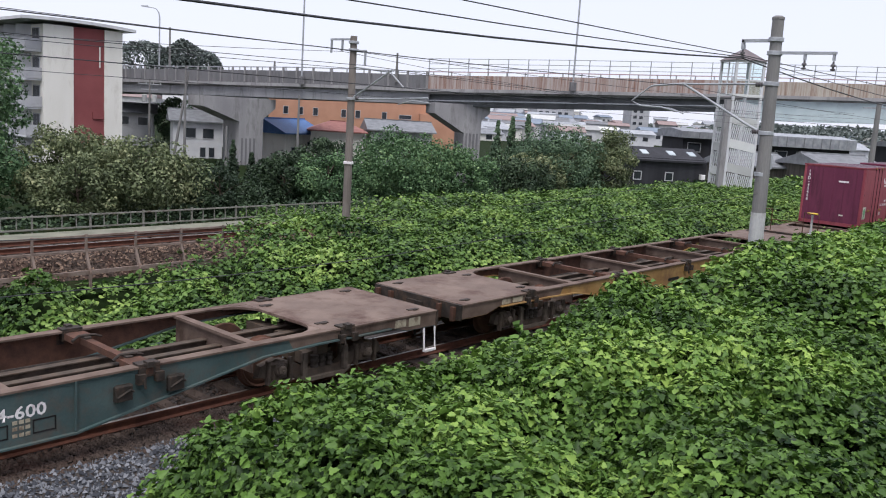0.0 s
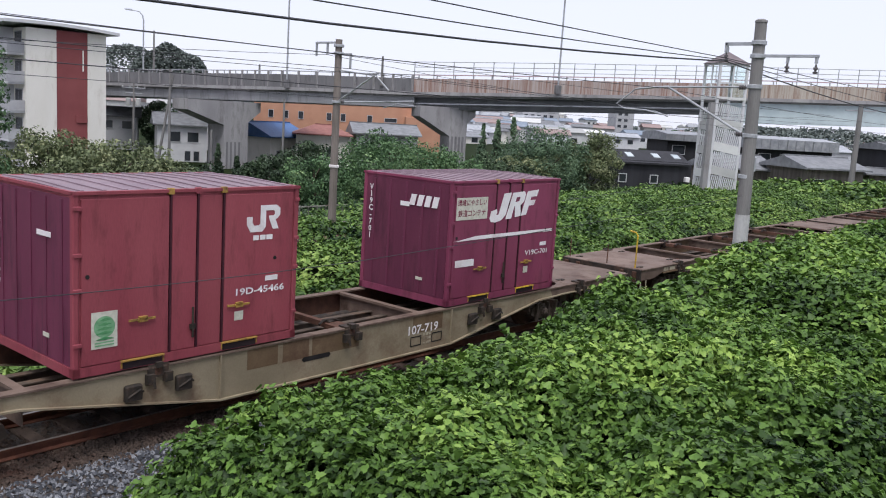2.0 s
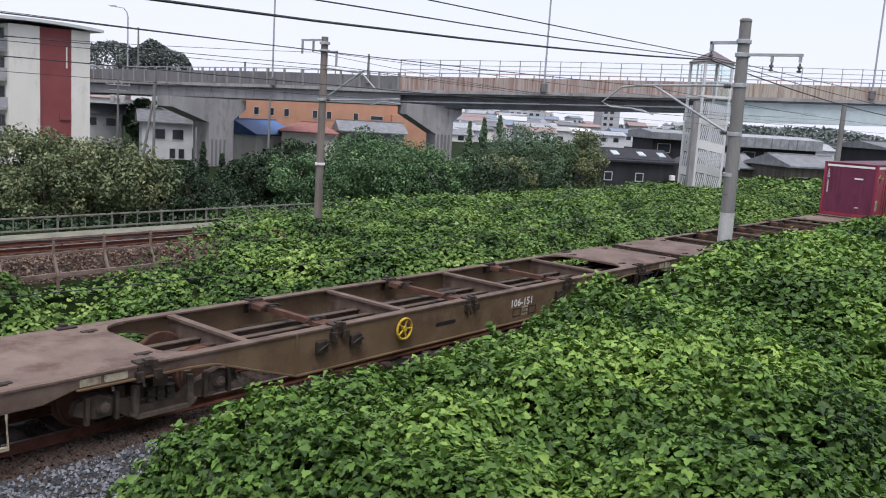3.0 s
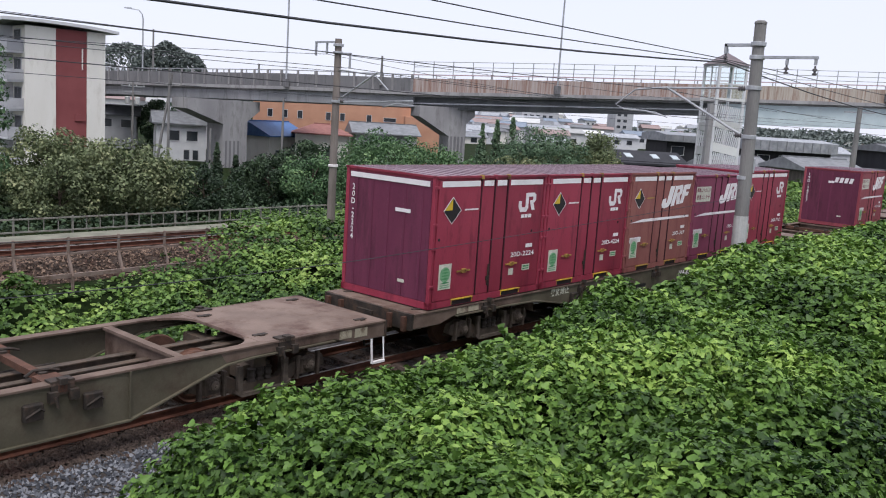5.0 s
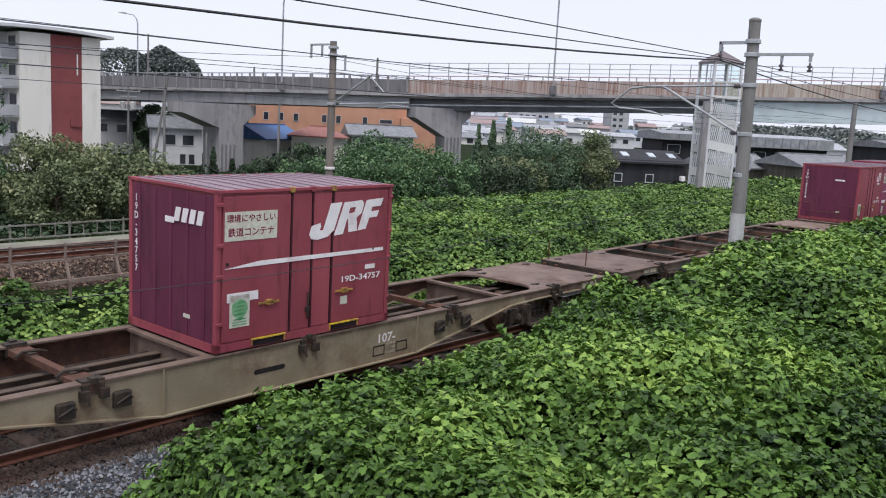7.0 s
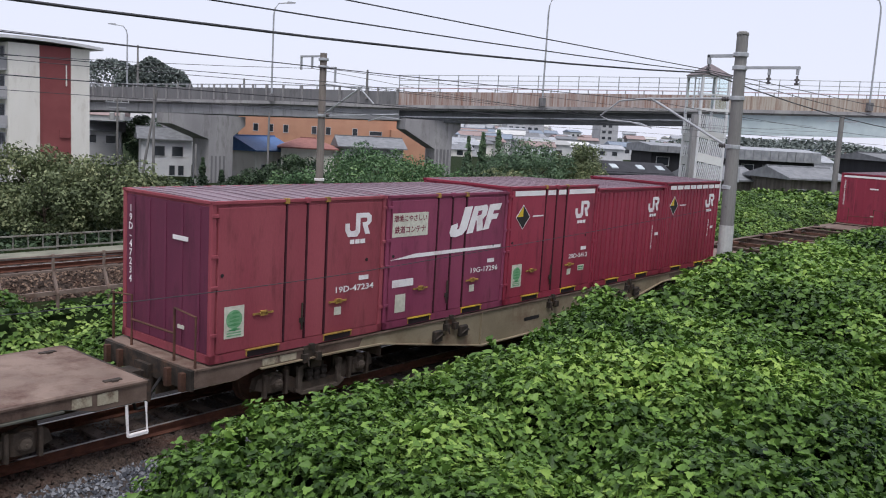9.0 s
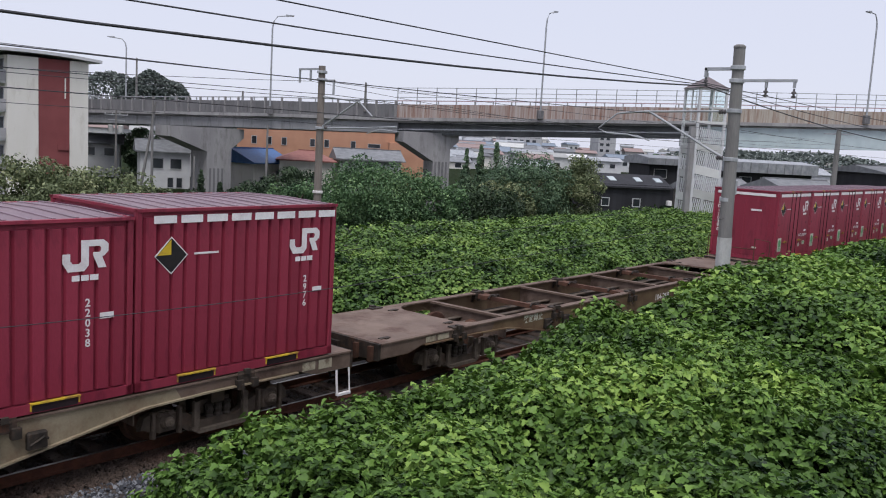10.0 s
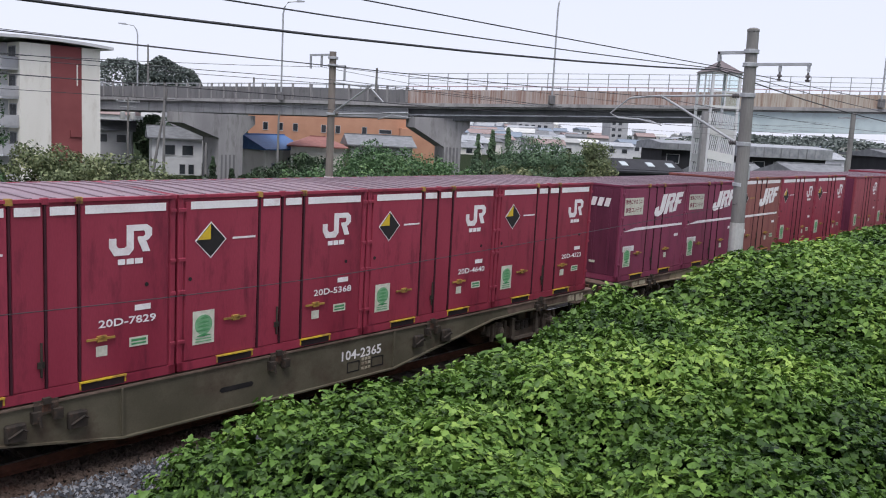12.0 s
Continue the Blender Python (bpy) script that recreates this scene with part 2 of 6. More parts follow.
M = {
    "maroon": surf("maroon_paint", (0.235, 0.026, 0.05), (0.295, 0.039, 0.067), 0.7, 0.5, bump=0.05, dirt=(0.085, 0.012, 0.026), dirt_amt=0.3, stretch=(1.5, 1.5, 0.35), jitter=0.12),
    "faded": surf("faded_maroon_paint", (0.245, 0.045, 0.064), (0.305, 0.071, 0.087), 0.8, 0.6, bump=0.05, dirt=(0.14, 0.03, 0.04), dirt_amt=0.3, stretch=(1.5, 1.5, 0.35), jitter=0.08),
    "purple": surf("purple_maroon_paint", (0.18, 0.031, 0.072), (0.24, 0.052, 0.099), 0.8, 0.6, bump=0.05, dirt=(0.08, 0.02, 0.03), dirt_amt=0.3, stretch=(1.5, 1.5, 0.35), jitter=0.1),
    "brownred": surf("sunbleached_brown_paint", (0.22, 0.07, 0.065), (0.28, 0.11, 0.095), 0.8, 0.65, bump=0.05, dirt=(0.15, 0.04, 0.04), dirt_amt=0.35, stretch=(1.5, 1.5, 0.35)),
    "roof": surf("container_roof_paint", (0.2, 0.14, 0.17), (0.29, 0.22, 0.25), 1.2, 0.6, bump=0.08, dirt=(0.2, 0.13, 0.14), dirt_amt=0.35, jitter=0.15),
    # near-black for the shaded inside of the fork pockets
    "seal": surf("pocket_shade_black", (0.02, 0.012, 0.015), (0.035, 0.02, 0.022), 6, 0.7),
    "white": surf("white_marking_paint", (0.72, 0.68, 0.68), (0.82, 0.79, 0.79), 3, 0.6, bump=0.03, dirt=(0.5, 0.36, 0.37), dirt_amt=0.25),
    "yellow": surf("yellow_paint", (0.62, 0.42, 0.03), (0.72, 0.5, 0.05), 5, 0.55, dirt=(0.25, 0.13, 0.05), dirt_amt=0.6, dirt_scale=5),
    "ochre": surf("ochre_wear_paint", (0.35, 0.2, 0.05), (0.45, 0.28, 0.07), 6, 0.6, dirt=RUST, dirt_amt=0.5, dirt_scale=6),
    "black": surf("black_paint", (0.012, 0.011, 0.012), (0.025, 0.022, 0.022), 5, 0.6),
    "dull": surf("dusty_data_plate", (0.33, 0.29, 0.21), (0.45, 0.4, 0.3), 9, 0.8, dirt=(0.12, 0.07, 0.05), dirt_amt=0.5, dirt_scale=6),
    "green_mark": surf("green_sticker", (0.05, 0.22, 0.09), (0.12, 0.32, 0.14), 12, 0.5, bump=0.0),
    "cream_mark": surf("cream_sticker", (0.5, 0.49, 0.4), (0.63, 0.62, 0.53), 12, 0.5, bump=0.0),
    "deck": surf("rusty_deck_plate", (0.145, 0.102, 0.082), (0.22, 0.16, 0.13), 1.6, 0.75, bump=0.12, dirt=(0.075, 0.035, 0.025), dirt_amt=0.45, jitter=0.15),
    "rust": surf("rusty_steel", (0.07, 0.035, 0.024), (0.125, 0.06, 0.04), 5, 0.85, bump=0.25, dirt=(0.03, 0.018, 0.014), dirt_amt=0.4),
    "flange": surf("rust_brown_flange", (0.115, 0.078, 0.06), (0.18, 0.128, 0.102), 3, 0.8, bump=0.15, dirt=(0.05, 0.025, 0.02), dirt_amt=0.35),
    "grime": surf("oily_black_steel", (0.022, 0.018, 0.015), (0.055, 0.042, 0.034), 6, 0.75, bump=0.25, dirt=(0.09, 0.05, 0.032), dirt_amt=0.35, dirt_scale=3),
    "bogie": surf("dusty_bogie_steel", (0.06, 0.045, 0.035), (0.11, 0.083, 0.064), 5, 0.85, bump=0.25, dirt=(0.12, 0.075, 0.05), dirt_amt=0.4, dirt_scale=3),
    "coverdust": surf("pale_dusty_steel", (0.08, 0.062, 0.05), (0.145, 0.115, 0.09), 6, 0.85, bump=0.2, dirt=(0.05, 0.035, 0.028), dirt_amt=0.45, dirt_scale=5),
    "railtop": surf("polished_rail_head", (0.25, 0.22, 0.2), (0.38, 0.35, 0.33), 6, 0.35, metal=0.7, bump=0.02),
    "railside": surf("rusty_rail", (0.07, 0.027, 0.018), (0.115, 0.045, 0.029), 8, 0.9, bump=0.2),
    # sleeper colour lowered to stand for the shade beneath the wagons
    "sleeper": surf("shaded_concrete_sleeper", (0.065, 0.046, 0.037), (0.11, 0.08, 0.064), 6, 0.9, bump=0.3),
    "ballast": stones("crushed_stone"),
    "brownstone": stones("brown_crushed_stone", (0.012, 0.008, 0.006), (0.22, 0.15, 0.11), (0.065, 0.04, 0.029)),
    # bed and rusty gravel: under-train shade is darkened into both colours
    "bed": surf("ballast_bed", (0.035, 0.029, 0.027), (0.095, 0.08, 0.072), 22, 0.95, bump=0.8, fine=60),
    "rustbed": surf("shaded_rusty_gravel", (0.035, 0.025, 0.02), (0.09, 0.065, 0.053), 18, 0.95, bump=0.8, fine=50, dirt=(0.07, 0.035, 0.025), dirt_amt=0.4),
    # near-black green: the shade under the leaves is put into this colour
    "soil": surf("shaded_undergrowth_soil", (0.009, 0.016, 0.005), (0.018, 0.032, 0.010), 1.5, 1.0, spec=0.05, bump=0.5, dirt=(0.045, 0.035, 0.02), dirt_amt=0.3),
    "concrete": surf("weathered_concrete", (0.26, 0.25, 0.255), (0.36, 0.35, 0.35), 0.5, 0.85, bump=0.15, dirt=(0.17, 0.16, 0.16), dirt_amt=0.35, stretch=(1, 1, 0.25)),
    "parapet": surf("sooty_parapet_concrete", (0.15, 0.147, 0.152), (0.22, 0.215, 0.222), 0.6, 0.85, bump=0.15, dirt=(0.085, 0.08, 0.083), dirt_amt=0.4, stretch=(1, 1, 0.2)),
    "rustparapet": surf("rust_streaked_parapet", (0.36, 0.30, 0.28), (0.46, 0.40, 0.37), 1.0, 0.8, bump=0.1, dirt=(0.24, 0.12, 0.085), dirt_amt=0.62, dirt_scale=1.3, stretch=(3.5, 3.5, 0.12)),
    "creamparapet": surf("cream_parapet", (0.38, 0.33, 0.28), (0.48, 0.43, 0.37), 1.0, 0.8, bump=0.1, dirt=(0.22, 0.12, 0.085), dirt_amt=0.55, dirt_scale=1.3, stretch=(3.2, 3.2, 0.12)),
    # girder grey darkened to stand for shade under the deck overhang
    "darkgirder": surf("shade_darkened_girder_paint", (0.11, 0.115, 0.122), (0.16, 0.165, 0.172), 0.8, 0.7, bump=0.05, dirt=(0.1, 0.1, 0.105), dirt_amt=0.35, stretch=(1, 1, 0.2)),
    "oldgirder": surf("grey_girder_concrete", (0.25, 0.25, 0.26), (0.34, 0.34, 0.35), 0.6, 0.8, bump=0.1, dirt=(0.15, 0.15, 0.155), dirt_amt=0.35, stretch=(1, 1, 0.2)),
    "guard": surf("pale_rusty_guard_steel", (0.17, 0.125, 0.105), (0.27, 0.205, 0.175), 4, 0.8, bump=0.15, dirt=RUST, dirt_amt=0.35),
    "seam": surf("dark_maroon_seam", (0.035, 0.008, 0.014), (0.055, 0.012, 0.02), 6, 0.7),
    "notice": surf("maroon_lettering", (0.16, 0.02, 0.045), (0.2, 0.03, 0.055), 6, 0.6, bump=0.0),
    "leafgreen": surf("pale_green_sticker", (0.14, 0.32, 0.16), (0.22, 0.42, 0.24), 9, 0.5, bump=0.0),
    # end walls: darker and more purple than the side paint
    "endpaint": surf("dark_purple_end_paint", (0.112, 0.021, 0.05), (0.155, 0.034, 0.068), 0.9, 0.6, bump=0.06, dirt=(0.06, 0.014, 0.03), dirt_amt=0.35, stretch=(1.5, 1.5, 0.35), jitter=0.12),
    "girder": surf("pale_blue_girder_paint", (0.46, 0.54, 0.56), (0.54, 0.62, 0.63), 0.8, 0.55, bump=0.05, dirt=(0.4, 0.44, 0.44), dirt_amt=0.2),
    "galv": surf("galvanised_steel", (0.34, 0.35, 0.37), (0.45, 0.46, 0.48), 4, 0.5, metal=0.3, bump=0.05),
    "pinkrail": surf("faded_pink_rail", (0.42, 0.3, 0.33), (0.5, 0.38, 0.4), 4, 0.6),
    "pole": surf("spun_concrete_pole", (0.165, 0.16, 0.155), (0.24, 0.232, 0.225), 2.5, 0.85, bump=0.15, dirt=(0.14, 0.12, 0.11), dirt_amt=0.35, stretch=(1, 1, 0.2)),
    "polebase": surf("whitewashed_pole_base", (0.42, 0.42, 0.42), (0.52, 0.52, 0.5), 4, 0.8, bump=0.1, dirt=(0.34, 0.33, 0.31), dirt_amt=0.4),
    "polewood": surf("brown_stained_pole", (0.15, 0.128, 0.112), (0.23, 0.2, 0.18), 3, 0.85, bump=0.15, stretch=(1, 1, 0.2)),
    "insul": surf("glazed_insulator", (0.09, 0.08, 0.085), (0.14, 0.13, 0.13), 8, 0.3),
    "wire": surf("dark_wire", (0.035, 0.035, 0.04), (0.06, 0.06, 0.065), 8, 0.6),
    "fence": surf("dull_steel_fence", (0.17, 0.165, 0.14), (0.25, 0.24, 0.21), 3, 0.7, bump=0.05, dirt=RUST, dirt_amt=0.25),
    "walkway": surf("mossy_walkway", (0.15, 0.15, 0.115), (0.23, 0.225, 0.175), 1.5, 0.9, bump=0.2),
    "cream": surf("cream_render", (0.74, 0.71, 0.64), (0.81, 0.78, 0.72), 0.4, 0.8, bump=0.05, dirt=(0.62, 0.58, 0.51), dirt_amt=0.25, stretch=(1, 1, 0.3)),
    "redpanel": surf("oxide_red_render", (0.225, 0.062, 0.064), (0.265, 0.08, 0.08), 0.5, 0.8, bump=0.05),
    "greywall": surf("grey_render", (0.38, 0.38, 0.4), (0.46, 0.46, 0.47), 0.5, 0.8, bump=0.05, dirt=(0.3, 0.3, 0.31), dirt_amt=0.3),
    "whitewall": surf("white_siding", (0.55, 0.55, 0.57), (0.64, 0.64, 0.65), 1.0, 0.7, bump=0.05),
    "orange": surf("orange_tile_wall", (0.46, 0.24, 0.155), (0.53, 0.29, 0.19), 0.6, 0.7, bump=0.05),
    "bluetile": surf("blue_roof_tiles", (0.05, 0.11, 0.26), (0.08, 0.16, 0.34), 1.5, 0.5, bump=0.3, fine=14),
    "redtile": surf("red_brown_roof_tiles", (0.24, 0.10, 0.09), (0.32, 0.15, 0.13), 1.5, 0.7, bump=0.3, fine=14),
    "greytile": surf("grey_roof_tiles", (0.13, 0.135, 0.145), (0.21, 0.215, 0.225), 1.5, 0.6, bump=0.3, fine=14, jitter=0.3),
    "darkwall": surf("black_stained_boarding", (0.022, 0.022, 0.026), (0.04, 0.04, 0.046), 1.5, 0.7, bump=0.2, stretch=(1, 1, 0.1)),
    "brownwall": surf("weathered_board_wall", (0.10, 0.085, 0.075), (0.17, 0.15, 0.135), 1.5, 0.85, bump=0.2, stretch=(3, 3, 0.2)),
    "palewall": surf("pale_metal_cladding", (0.45, 0.45, 0.44), (0.53, 0.53, 0.52), 1.0, 0.7, bump=0.1, jitter=0.3),
    "glass": surf("dark_window_glass", (0.02, 0.024, 0.03), (0.05, 0.055, 0.065), 0.5, 0.12, bump=0.0, spec=0.8),
    "clear": clear_glass("clear_lantern_glass"),
    # pale base colour stands for sky mirrored in the glass
    "paleglass": surf("sky_bright_glass", (0.35, 0.4, 0.42), (0.5, 0.55, 0.56), 0.6, 0.15, bump=0.0, spec=0.8),
    # town roofs: distance haze is mixed into these dulled colours
    "dullred": surf("weathered_red_roof", (0.25, 0.185, 0.175), (0.32, 0.24, 0.23), 1.5, 0.7, bump=0.2, fine=14),
    "dullblue": surf("weathered_blue_roof", (0.17, 0.205, 0.26), (0.24, 0.28, 0.33), 1.5, 0.7, bump=0.2, fine=14),
    "paletile": surf("pale_grey_roof", (0.22, 0.23, 0.25), (0.33, 0.34, 0.36), 1.5, 0.7, bump=0.2, fine=14, jitter=0.3),
    "browntile": surf("pinkish_brown_roof_sheet", (0.14, 0.115, 0.122), (0.19, 0.155, 0.16), 2, 0.6, bump=0.1),
    "frame": surf("aluminium_frame", (0.4, 0.4, 0.41), (0.5, 0.5, 0.51), 5, 0.5),
    "bark": surf("tree_bark", (0.045, 0.033, 0.024), (0.085, 0.065, 0.05), 6, 0.95, bump=0.5, stretch=(1, 1, 0.3)),
    # vine greens: the dark end stands for shaded gaps between leaves
    "vine": leafy("kudzu_leaves", (0.005, 0.021, 0.004), (0.106, 0.198, 0.036), (0.32, 0.45, 0.1), 0.1, 0.5),
    "vinefar": leafy("bindweed_leaves", (0.007, 0.027, 0.007), (0.11, 0.198, 0.042), (0.30, 0.41, 0.105), 0.1, 0.5),
    "treeleaf": leafy("evergreen_leaves", (0.018, 0.044, 0.02), (0.098, 0.18, 0.078), (0.24, 0.35, 0.15), 0.12),
    # distant trees: haze painted in as paler, greyer greens
    "treefar": leafy("haze_paled_evergreen_leaves", (0.03, 0.055, 0.036), (0.105, 0.17, 0.095), (0.21, 0.29, 0.16), 0.12),
    # darker copy of the evergreen greens, with shade put into the colour
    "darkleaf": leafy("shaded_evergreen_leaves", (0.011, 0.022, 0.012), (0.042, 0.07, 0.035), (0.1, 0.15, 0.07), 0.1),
    "treeleaf2": leafy("brownish_green_leaves", (0.03, 0.042, 0.02), (0.155, 0.19, 0.092), (0.40, 0.40, 0.22), 0.15),
    # hill greens lightened and greyed to stand for distance haze
    "hill": leafy("haze_paled_hill_leaves", (0.095, 0.115, 0.11), (0.15, 0.175, 0.16), (0.2, 0.23, 0.2), 0.1),
}
# ---- mesh helpers ----
class Geo:
    """Collects boxes, prisms and tubes of one mesh."""

    def __init__(self):
        self.v, self.f = [], []

    def add(self, verts, faces):
        k = len(self.v)
        self.v += [tuple(p) for p in verts]
        self.f += [tuple(i + k for i in q) for q in faces]
        return self

    def box(self, x0, x1, y0, y1, z0, z1):
        p = [(x, y, z) for z in (z0, z1) for y in (y0, y1) for x in (x0, x1)]
        return self.add(p, [(0, 2, 3, 1), (4, 5, 7, 6), (0, 1, 5, 4), (2, 6, 7, 3), (0, 4, 6, 2), (1, 3, 7, 5)])

    def slab(self, x0, x1, y0, y1, z0, z1, b=0.01):
        """A box with chamfered upright and upper edges."""
        out = lambda d: [(x0 + b + d, y0 + d), (x1 - b - d, y0 + d), (x1 - d, y0 + b + d), (x1 - d, y1 - b - d),
                         (x1 - b - d, y1 - d), (x0 + b + d, y1 - d), (x0 + d, y1 - b - d), (x0 + d, y0 + b + d)]
        rings = [(0, z0), (0, z1 - b), (b * 0.7, z1)]
        v = [(x, y, z) for d, z in rings for x, y in out(d)]
        f = [tuple(range(7, -1, -1)), tuple(range(16, 24))]
        f += [(r * 8 + i, r * 8 + (i + 1) % 8, r * 8 + 8 + (i + 1) % 8, r * 8 + 8 + i) for r in (0, 1) for i in range(8)]
        return self.add(v, f)

    def prism(self, poly, axis, a, b):
        """A 2D outline swept along an axis: 'x' outline is (y, z), 'y' (x, z), 'z' (x, y)."""
        put = {"x": lambda p, t: (t, p[0], p[1]), "y": lambda p, t: (p[0], t, p[1]), "z": lambda p, t: (p[0], p[1], t)}[axis]
        n = len(poly)
        v = [put(p, a) for p in poly] + [put(p, b) for p in poly]
        return self.add(v, [tuple(range(n - 1, -1, -1)), tuple(range(n, 2 * n))] + [(i, (i + 1) % n, n + (i + 1) % n, n + i) for i in range(n)])

    def tube(self, pts, r, n=6, r1=None):
        """A round bar along points; r1: the radius at its end."""
        pts = [Vector(p) for p in pts]
        k = len(pts)
        v, f = [], []
        for i, p in enumerate(pts):
            d = (pts[min(i + 1, k - 1)] - pts[max(i - 1, 0)]).normalized()
            a = d.cross(Vector((0, 0, 1)) if abs(d.z) < 0.9 else Vector((1, 0, 0))).normalized()
            b = d.cross(a)
            rr = r if r1 is None else r + (r1 - r) * i / (k - 1)
            v += [p + rr * (math.cos(2 * math.pi * j / n) * a + math.sin(2 * math.pi * j / n) * b) for j in range(n)]
        for i in range(k - 1):
            f += [(i * n + j, i * n + (j + 1) % n, (i + 1) * n + (j + 1) % n, (i + 1) * n + j) for j in range(n)]
        f += [tuple(range(n - 1, -1, -1)), tuple((k - 1) * n + j for j in range(n))]
        return self.add(v, f)

    def lathe(self, c, axis, prof, n=16):
        """A turned body round an axis through c: prof rows are (along, radius)."""
        put = {"x": lambda s, a, b: (c[0] + s, c[1] + a, c[2] + b), "y": lambda s, a, b: (c[0] + a, c[1] + s, c[2] + b),
               "z": lambda s, a, b: (c[0] + a, c[1] + b, c[2] + s)}[axis]
        v = [put(s, r * math.cos(2 * math.pi * j / n), r * math.sin(2 * math.pi * j / n)) for s, r in prof for j in range(n)]
        k = len(prof)
        f = [(i * n + j, i * n + (j + 1) % n, (i + 1) * n + (j + 1) % n, (i + 1) * n + j) for i in range(k - 1) for j in range(n)]
        return self.add(v, f + [tuple(range(n - 1, -1, -1)), tuple((k - 1) * n + j for j in range(n))])

    def quad(self, a, b, c, d):
        return self.add([a, b, c, d], [(0, 1, 2, 3)])

    def mesh(self, name):
        me = bpy.data.meshes.new(name)
        me.from_pydata(self.v, [], self.f)
        bm = bmesh.new()
        bm.from_mesh(me)
        bmesh.ops.recalc_face_normals(bm, faces=bm.faces)
        bm.to_mesh(me)
        bm.free()
        return me


MESHES = {}


def shared(key, build):
    """The mesh of that key, built once."""
    if key not in MESHES:
        g = Geo()
        build(g)
        MESHES[key] = g.mesh(key.split("|")[0])
    return MESHES[key]


def painted(me, material):
    """The mesh in that material: one copy for each material."""
    key = ("mat", me.name, material.name)
    if key not in MESHES:
        c = me if not me.materials else me.copy()
        c.materials.clear()
        c.materials.append(material)
        MESHES[key] = c
    return MESHES[key]


def part(name, data, material, parent, label="", kind=""):
    """One mesh object under a thing or a part. data: a Geo or a finished mesh."""
    me = data.mesh(name) if isinstance(data, Geo) else data
    ob = new(name, painted(me, M[material]))
    ob.parent = parent
    return tagged(ob, label=label, kind=kind)


def thing(name, label, category, group="", at=None, kind=""):
    ob = new(name)
    ob.empty_display_size = 0.3
    if at is not None:
        ob.matrix_basis = at
    return tagged(ob, label, category, group, kind)


def single(name, data, material, label, category="", group="", kind="", at=None):
    """A thing of one mesh."""
    me = data.mesh(name) if isinstance(data, Geo) else data
    ob = new(name, painted(me, M[material]))
    if at is not None:
        ob.matrix_basis = at
    return tagged(ob, label, category, group, kind)


def raw_mesh(name, verts, faces_flat, sizes):
    """A mesh straight from arrays (many small pieces)."""
    me = bpy.data.meshes.new(name)
    me.vertices.add(len(verts))
    me.vertices.foreach_set("co", np.asarray(verts, np.float32).ravel())
    me.loops.add(len(faces_flat))
    me.loops.foreach_set("vertex_index", np.asarray(faces_flat, np.int32))
    me.polygons.add(len(sizes))
    starts = np.concatenate([[0], np.cumsum(sizes)[:-1]]).astype(np.int32)
    me.polygons.foreach_set("loop_start", starts)
    me.update(calc_edges=True)
    return me


# leaf outlines as (vertices, faces): three-lobed, plain ovate, and a small folded tree leaf
LOBED = (np.array([(0, 0, 0), (0.24, -0.10, 0.03), (0.54, 0.20, 0.08), (0.30, 0.40, 0.05), (0.29, 0.62, 0.04), (0, 1.05, -0.14),
                   (-0.29, 0.62, 0.04), (-0.30, 0.40, 0.05), (-0.54, 0.20, 0.08), (-0.24, -0.10, 0.03)]), ((0, 1, 2, 3, 4, 5), (0, 5, 6, 7, 8, 9)))
OVATE = (np.array([(0, 0, 0), (0.46, 0.20, 0.07), (0.30, 0.62, 0.05), (0, 1.05, -0.12), (-0.30, 0.62, 0.05), (-0.46, 0.20, 0.07)]), ((0, 1, 2, 3), (0, 3, 4, 5)))
SMALL = (np.array([(0, 0, 0), (0.33, 0.45, 0.08), (0, 1.05, -0.05), (-0.33, 0.45, 0.08)]), ((0, 1, 2, 3),))


def leaves(name, pos, nrm, size, rng, tilt=0.6, shape=SMALL):
    """Leaves at pos, facing about nrm, each its own turn, tilt and size."""
    n = len(pos)
    out, fc = shape
    w = nrm + rng.normal(0, tilt, (n, 3))
    w /= np.linalg.norm(w, axis=1)[:, None]
    a = rng.normal(0, 1, (n, 3))
    a -= w * (a * w).sum(1)[:, None]
    a /= np.linalg.norm(a, axis=1)[:, None]
    b = np.cross(w, a)
    s = size * rng.uniform(0.55, 1.4, n)
    v = pos[:, None, :] + s[:, None, None] * (out[None, :, 0, None] * b[:, None, :] + (out[None, :, 1, None] - 0.4) * a[:, None, :] + out[None, :, 2, None] * w[:, None, :])
    k = np.arange(n)[:, None] * len(out)
    f = np.concatenate([k + np.array(q) for q in fc], 1)
    return raw_mesh(name, v.reshape(-1, 3), f.ravel(), np.full(len(fc) * n, len(fc[0])))


def text_mesh(body):
    """Flat lettering in the built-in font, 1 unit high, centred, in the XZ plane facing -Y."""
    key = "text|" + body
    if key not in MESHES:
        cu = bpy.data.curves.new("lettering", "FONT")
        cu.body, cu.align_x, cu.align_y, cu.size, cu.resolution_u, cu.offset = body, "CENTER", "CENTER", 1.38, 2, 0.028
        ob = bpy.data.objects.new("lettering", cu)
        scene.collection.objects.link(ob)
        bpy.context.view_layer.update()
        me = bpy.data.meshes.new_from_object(ob.evaluated_get(bpy.context.evaluated_depsgraph_get()))
        bpy.data.objects.remove(ob)
        me.transform(Matrix.Rotation(radians(90), 4, "X"))
        me.name = "lettering"
        MESHES[key] = me
    return MESHES[key]


def letters(body, x, y, z, height, material, parent, turn=0, wide=1.0):
    me = text_mesh(body)
    ob = new("lettering", painted(me, M[material]))
    ob.parent = parent
    ob.matrix_basis = pose(x, y, z, 0, 0, turn) @ Matrix.Diagonal((height * wide, 1, height, 1))
    return ob
# ---- ground ----
RNG = np.random.default_rng(7)


